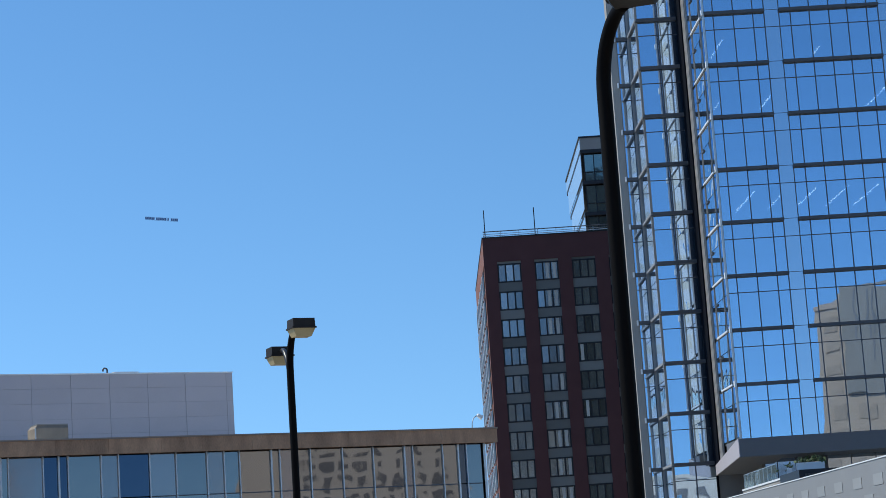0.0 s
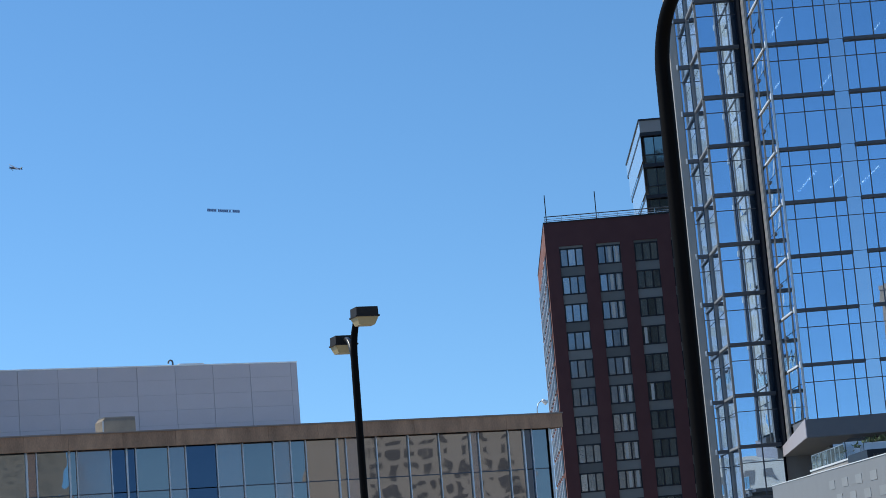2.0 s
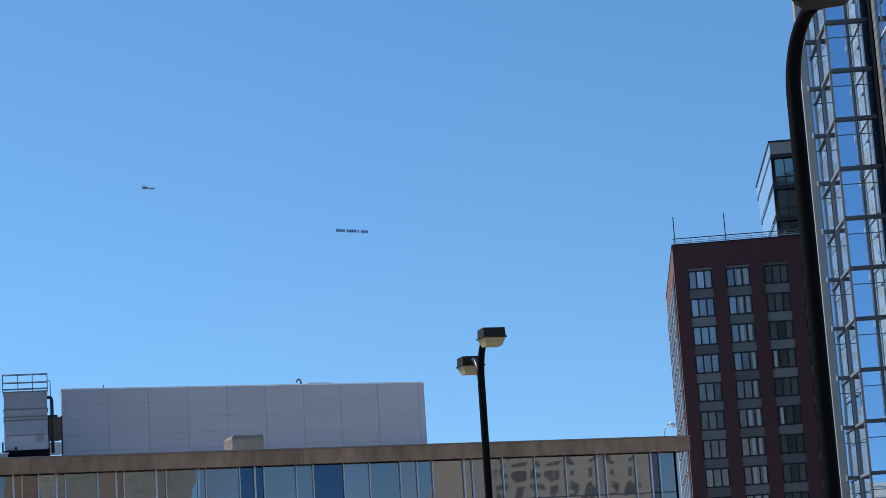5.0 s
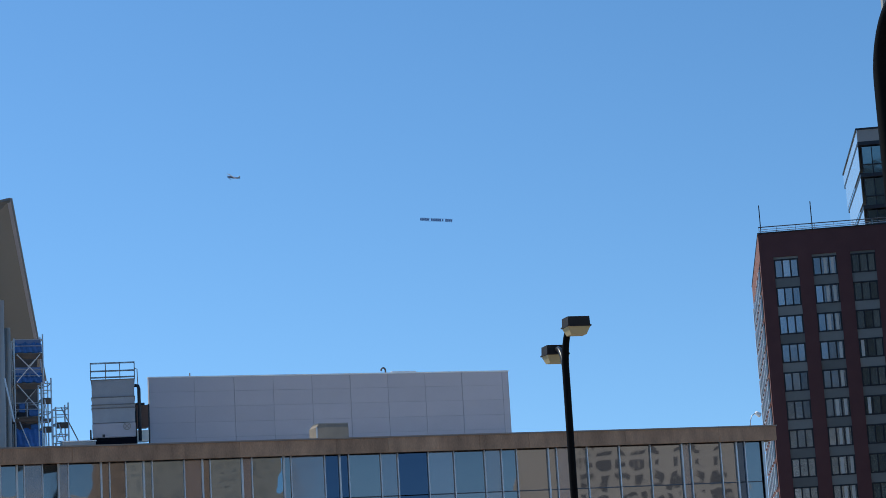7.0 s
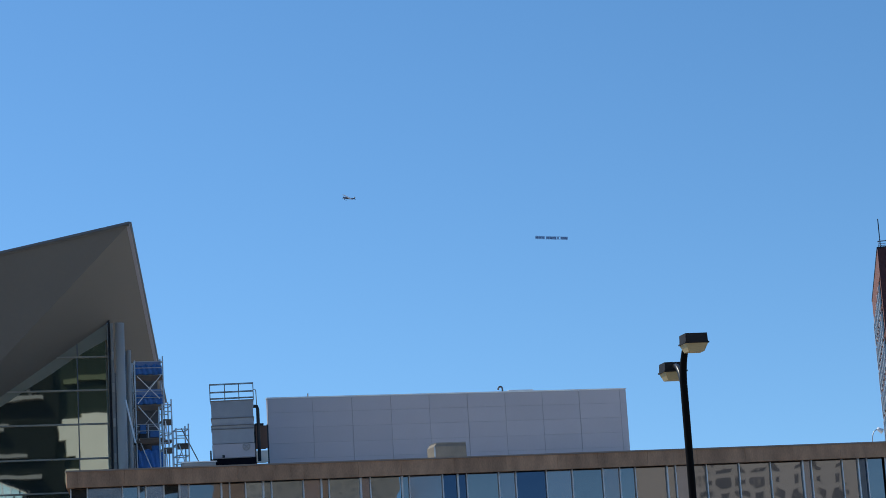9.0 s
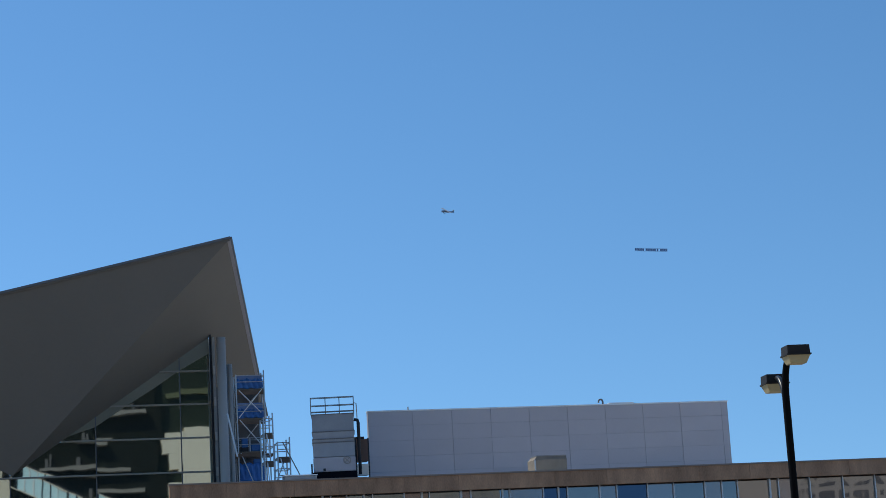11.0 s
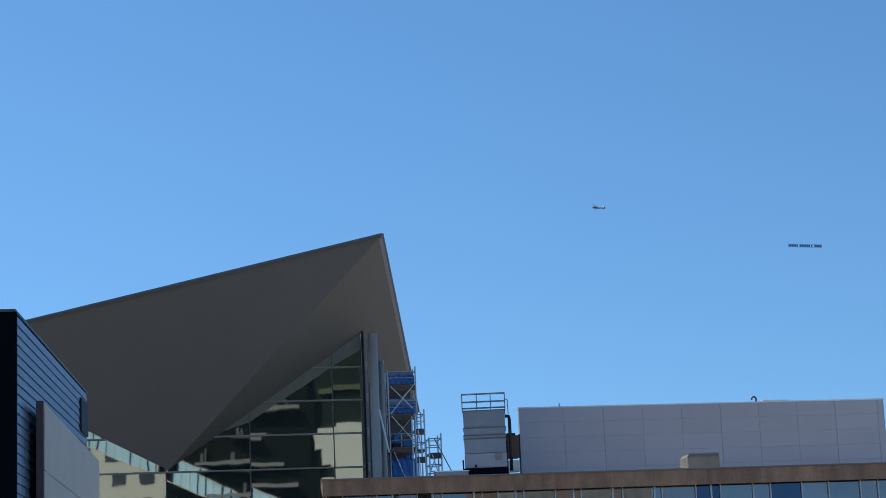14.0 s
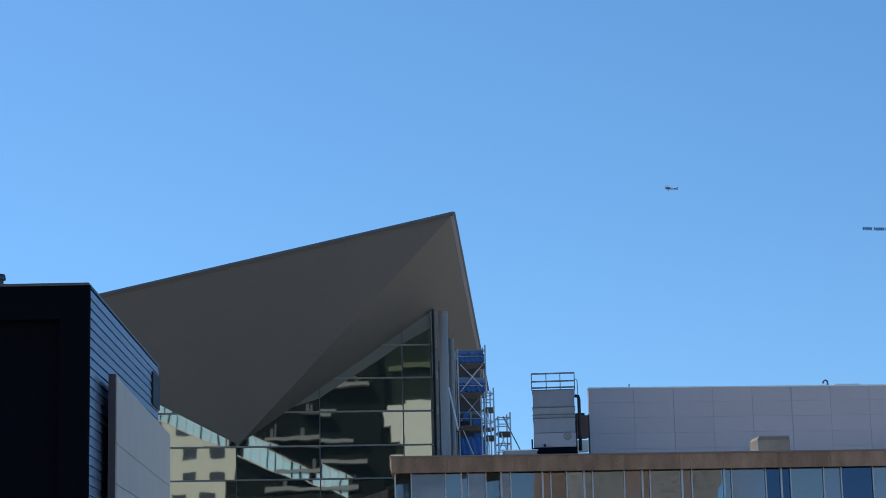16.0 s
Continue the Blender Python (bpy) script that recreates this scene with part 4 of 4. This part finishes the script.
# ---- street lamps ----
def street_lamp(place, rz, label, arms, flat, reach=1.0, rise=0.95, size=1.0):
    ob = thing("street_lamp", place, rz, label, "street lamp", "street lamps")
    part("base", box(bmesh.new(), -0.25, 0.25, -0.25, 0.25, 0, 0.08, 0.02), M_POLE, ob)
    for n, (sx, sy, top, turn) in enumerate(arms):
        pts = [(0, 0, 0.05), (0, 0, 2.5), (0, 0, 5.0), (0, 0, top - 1.3)] if n == 0 else [(0, 0, top - 1.3)]
        for k in range(15):
            s = k / 14 * math.pi / 2
            pts.append((reach * sx * (1 - math.cos(s)), reach * sy * (1 - math.cos(s)), top - 0.95 + rise * math.sin(s)))
        # later arms get a lighter, glossier bronze to bring out the sun glint
        part("pole" if n == 0 else "arm", tube(bmesh.new(), pts, 0.106 if n == 0 else 0.080, 20, 0.085 if n == 0 else 0.07), M_ARM if n else M_POLE, ob, smooth=True)
        c, s = math.cos(radians(turn)), math.sin(radians(turn))

        def ring(half_w, half_d, z):
            return [(sx * 1.05 + c * x - s * y, sy * 1.10 + s * x + c * y, top + z) for x, y in ((-half_w * size, -half_d * size), (half_w * size, -half_d * size), (half_w * size, half_d * size), (-half_w * size, half_d * size))]

        head = part("lamp_head", solid(bmesh.new(), ring(0.34, 0.31, 0.10), ring(0.33, 0.30, 0.33)), M_HEAD, ob, "dark bronze box-shaped lamp head")
        part("rim", solid(bmesh.new(), ring(0.37, 0.34, 0.06), ring(0.37, 0.34, 0.10)), M_HEAD, head)
        if flat:
            part("door", solid(bmesh.new(), ring(0.26, 0.24, -0.06), ring(0.35, 0.32, 0.06)), M_HEAD, head, "dark underside")
        else:
            part("lens", solid(bmesh.new(), ring(0.24, 0.22, -0.15), ring(0.34, 0.31, 0.06)), M_LENS, head, "yellowed prismatic lens")
    return ob


street_lamp((20.97, 49.76, 0), -23.0, "twin-headed dark bronze street lamp on a straight pole", ((0.34, -0.95, 8.44, 18), (-0.26, 0.95, 7.96, 18)), False, 0.74, 1.15, 0.91)
street_lamp((13.727, 21.493, 0), -32.5, "single-headed dark bronze street lamp with a curved arm", ((0.42, -0.95, 8.735, -10),), True, 0.82)


# ---- small aircraft towing a banner ----
def aircraft():
    ob = thing("light_aircraft", (0, 0, 0), 0, "small high-wing propeller aircraft in flight", "aircraft")
    body = [(-4.0, 0, 0.0), (-3.6, 0, 0), (-2.4, 0, 0.05), (0, 0, 0.1), (2.2, 0, 0.15), (3.8, 0, 0.25)]
    radii = [0.25, 0.5, 0.62, 0.6, 0.35, 0.15]
    bm = bmesh.new()
    rings = [[bm.verts.new((x, r * math.cos(a), z + r * math.sin(a))) for a in (2 * math.pi * k / 12 for k in range(12))] for (x, _, z), r in zip(body, radii)]
    for a, c in zip(rings, rings[1:]):
        for k in range(12):
            bm.faces.new((a[k], a[(k + 1) % 12], c[(k + 1) % 12], c[k]))
    bm.faces.new(rings[0][::-1])
    bm.faces.new(rings[-1])
    part("fuselage", bm, material("blue_grey_aircraft_paint", (0.15, 0.18, 0.27), 0.4, 0, 0.05), ob, "blue-grey fuselage", True)
    part("wing", box(bmesh.new(), -1.9, -0.4, -5.2, 5.2, 0.62, 0.82, 0.06), M_PLANE, ob)
    part("tailplane", box(bmesh.new(), 2.9, 3.8, -1.6, 1.6, 0.25, 0.35, 0.03), M_PLANE_DARK, ob, "dark blue tailplane")
    part("fin", solid(bmesh.new(), [(2.7, -0.06, 0.3), (3.9, -0.06, 0.3), (4.1, -0.06, 1.5), (3.5, -0.06, 1.5)], [(2.7, 0.06, 0.3), (3.9, 0.06, 0.3), (4.1, 0.06, 1.5), (3.5, 0.06, 1.5)]), M_PLANE_DARK, ob, "dark blue fin")
    part("propeller", box(bmesh.new(), -4.15, -4.05, -0.08, 0.08, -0.9, 0.9, 0.02), M_FRAME, ob)
    for y in (-0.9, 0.9):
        part("wheel", tube(bmesh.new(), [(-2.2, y - 0.1, -1.0), (-2.2, y + 0.1, -1.0)], 0.25, 10), M_FRAME, ob)
        part("gear_leg", tube(bmesh.new(), [(-2.0, y * 0.4, -0.3), (-2.2, y, -0.95)], 0.06, 6), M_PLANE, ob)
        part("wing_strut", tube(bmesh.new(), [(-1.4, y * 0.5, -0.3), (-1.2, y * 3.0, 0.62)], 0.05, 6), M_PLANE, ob)
    return ob


PLANE_AT, BANNER_AT = (262.9, 1098.0, 247.0), (367.0, 1073.0, 218.4)
plane = aircraft()
plane.matrix_world = pose(*PLANE_AT, 27, 3, 20)
banner = thing("tow_banner", BANNER_AT, -17, "long aerial advertising banner with dark unreadable letters", "banner")
banner.matrix_world = pose(*BANNER_AT, 0, 5.5, -17)
for a, c in ((0.0, 5.4), (6.2, 12.2), (12.7, 13.6), (14.6, 18.8)):
    n = max(1, round((c - a) / 0.95))
    for k in range(n):
        left = a + (c - a) * k / n
        part("letter_block", bar(left, left + (c - a) / n * 0.93, -0.04, 0.04, -0.7, 0.7), M_LETTER, banner)
for z in (-0.9, 0.9):
    part("edge_line", tube(bmesh.new(), [(0, 0, z), (18.8, 0, z)], 0.06, 6), M_LETTER, banner)


# ---- buildings across the street, behind the viewer, that the glass mirrors ----
def mirrored_block(place, rz, w, d, h, mat, label, bay=4.0, level=3.2, pane=M_CITY_WINDOW):
    ob = thing("city_block", place, rz, label, "apartment building", "buildings across the street")
    part("wall", bar(0, w, 0, d, 0, h), mat, ob)
    part("parapet", bar(-0.2, w + 0.2, -0.2, d + 0.2, h, h + 0.9), mat, ob)
    part("roof_house", bar(w * 0.3, w * 0.7, d * 0.3, d * 0.7, h + 0.9, h + 2.2), mat, ob)
    win = mesh_of("window", bar(0, bay * 0.5, 0, 0.15, 0, level * 0.5), pane)
    x = bay * 0.25
    while x < w - bay * 0.5:
        z = level
        while z < h - level * 0.6:
            piece("window", win, ob, (x, d - 0.06, z))
            z += level
        x += bay
    return ob


def added_gallery():
    """A made-up glazed gallery that climbs across the dark tower, added for a pale cyan strip in the hall glass; only
    its mirror image is ever seen.
    """
    ob = thing("added_gallery", (-9.0, -6.9, 32.4), 0.0, "made-up sloping glazed gallery, added for the cyan strip in the hall glass", "glazed gallery", "buildings across the street")
    drop, w, h, count = -0.465, 1.05, 2.1, 25
    rng = random.Random(12)
    for k in range(count):
        x, slim = k * w, rng.uniform(0.05, 0.22)
        low = [(x + slim, 0, (x + slim) * drop - h), (x + w - 0.05, 0, (x + w) * drop - h), (x + w - 0.05, 0, (x + w) * drop), (x + slim, 0, (x + slim) * drop)]
        if rng.random() > 0.2:
            part("pane", solid(bmesh.new(), low, [(p, 0.05, q) for p, _, q in low]), M_CYAN, ob)
        part("post", bar(x - 0.05, x + slim - 0.02, -0.2, 0.1, x * drop - h - 0.1, x * drop + 0.1), rng.choice((M_CAP, M_FRAME, M_FRAME)), ob)
    for dz in (0.0, -h - 0.15):
        rail = [(0, -0.2, dz), (count * w, -0.2, count * w * drop + dz), (count * w, -0.2, count * w * drop + dz + 0.15), (0, -0.2, dz + 0.15)]
        part("rail", solid(bmesh.new(), rail, [(x, 0.1, z) for x, _, z in rail]), M_STUCCO, ob)
    part("roof", solid(bmesh.new(), [(0, -1.0, 0.2), (count * w, -1.0, count * w * drop + 0.2), (count * w, 0.1, count * w * drop + 0.2), (0, 0.1, 0.2)], [(0, -1.0, 0.4), (count * w, -1.0, count * w * drop + 0.4), (count * w, 0.1, count * w * drop + 0.4), (0, 0.1, 0.4)]), M_FRAME, ob)
    return ob


def stone_wing():
    """A grey upper block that rises from the brown stone one; only its mirror image is ever seen."""
    ob = thing("stone_wing", (51.8, -74.5, 28.0), 0.0, "grey stone upper wing with dark upright slots", "office block", "buildings across the street")
    part("wall", box(bmesh.new(), 0, 24, -6, 0, 0, 19.0, 0.15), material("mid_grey_stone", (0.35, 0.305, 0.26), 0.85, 0, 0.25, 0.15), ob)
    for x, z0, z1 in ((2.6, 9.0, 17.5), (5.0, 6.0, 18.0), (5.9, 10.5, 18.2), (8.4, 4.0, 16.0)):
        part("slot", bar(x, x + 0.35, 0.0, 0.05, z0, z1), M_CITY_WINDOW, ob)
    return ob


added_gallery()
mirrored_block((-14.0, -190.0, 0), 0.0, 80.0, 15.0, 22.0, M_STUCCO, "long low cream building across the street", 5.0, 4.2)
mirrored_block((47.5, -93.0, 0), 0.0, 26.0, 18, 44.0, M_WARM_STONE, "tall brown stone office block with tan curtains", 5.0, 4.0, M_SOFT_WINDOW)
stone_wing()
mirrored_block((113.0, -78.0, 0), 0.0, 30, 18, 44, M_STUCCO, "cream plastered apartment block with dark windows", 3.1, 2.5)
mirrored_block((-67.0, -112.0, 0), 0.0, 22, 16, 135, M_CAP, "tall slender white apartment tower across the street", 7.5, 6.0, M_TAN)


def dark_block():
    """An assumed dark glass tower with pale balcony slabs, added to darken the hall glass; only its mirror image is
    ever seen.
    """
    ob = thing("dark_glass_tower", (2.0, -24.0, 0), 0.0, "unseen dark glass tower with pale balcony slabs, added for the hall glass", "office tower", "buildings across the street")
    dark = material("dark_tower_glass", (0.014, 0.017, 0.014), 0.5, 0, 0.1, gloss=0.1)
    part("wall", bar(0, 20, 0, 16, 18.6, 47), dark, ob, "dark glass wall, left open below to clear the office panes")
    # base kept open on added stilts, so that the office panes mirror sky
    for x in (0.0, 8.0, 19.3, 31.2):
        part("stilt", bar(x, x + 0.5, 0.5, 1.0, 0, 19.5), dark, ob)
    rng = random.Random(8)
    part("upper_wall", bar(20.02, 32, 0, 15, 19.5, 49), material("green_black_glass", (0.026, 0.036, 0.027), 0.5, 0, 0.3, 0.12, gloss=0.1), ob)
    part("balcony_slab", bar(21.5, 30.0, 15.01, 15.6, 35.0, 35.7), material("olive_slab", (0.12, 0.13, 0.07), 0.7), ob)
    for z, x0, x1 in ((19.0, 5.0, 16.5), (22.3, 6.0, 17.2), (25.6, 4.0, 16.4), (29.1, 8.6, 13.5), (32.5, 11.0, 18.0), (36.0, 5.0, 16.0)):
        part("balcony_slab", bar(x0, x1, 16.0, 17.3, z, z + 0.45), M_STEEL, ob)
        for k in range(3):
            x = rng.uniform(x0, x1 - 1.0)
            part("balcony_post", bar(x, x + rng.uniform(0.15, 0.5), 16.1, 16.5, z + 0.45, z + rng.uniform(1.2, 2.0)), M_BAND, ob)
    # small side pieces give the mirrored wing a ragged edge
    for x0, x1, z0, z1 in ((22.6, 31.5, 20.0, 30.6), (20.4, 22.59, 27.6, 30.0), (21.4, 22.59, 25.6, 27.59), (20.2, 22.59, 21.4, 23.2)):
        part("tan_wing", bar(x0, x1, 15.01, 16.5, z0, z1), M_TAN, ob, "tan plastered wing")
    return ob


dark_block()
mirrored_block((-32.0, -70.0, 0), 0.0, 35, 18, 37.5, M_TAN, "long tan plastered apartment block with dark windows", 4.2, 4.0, M_DARK_ALU)
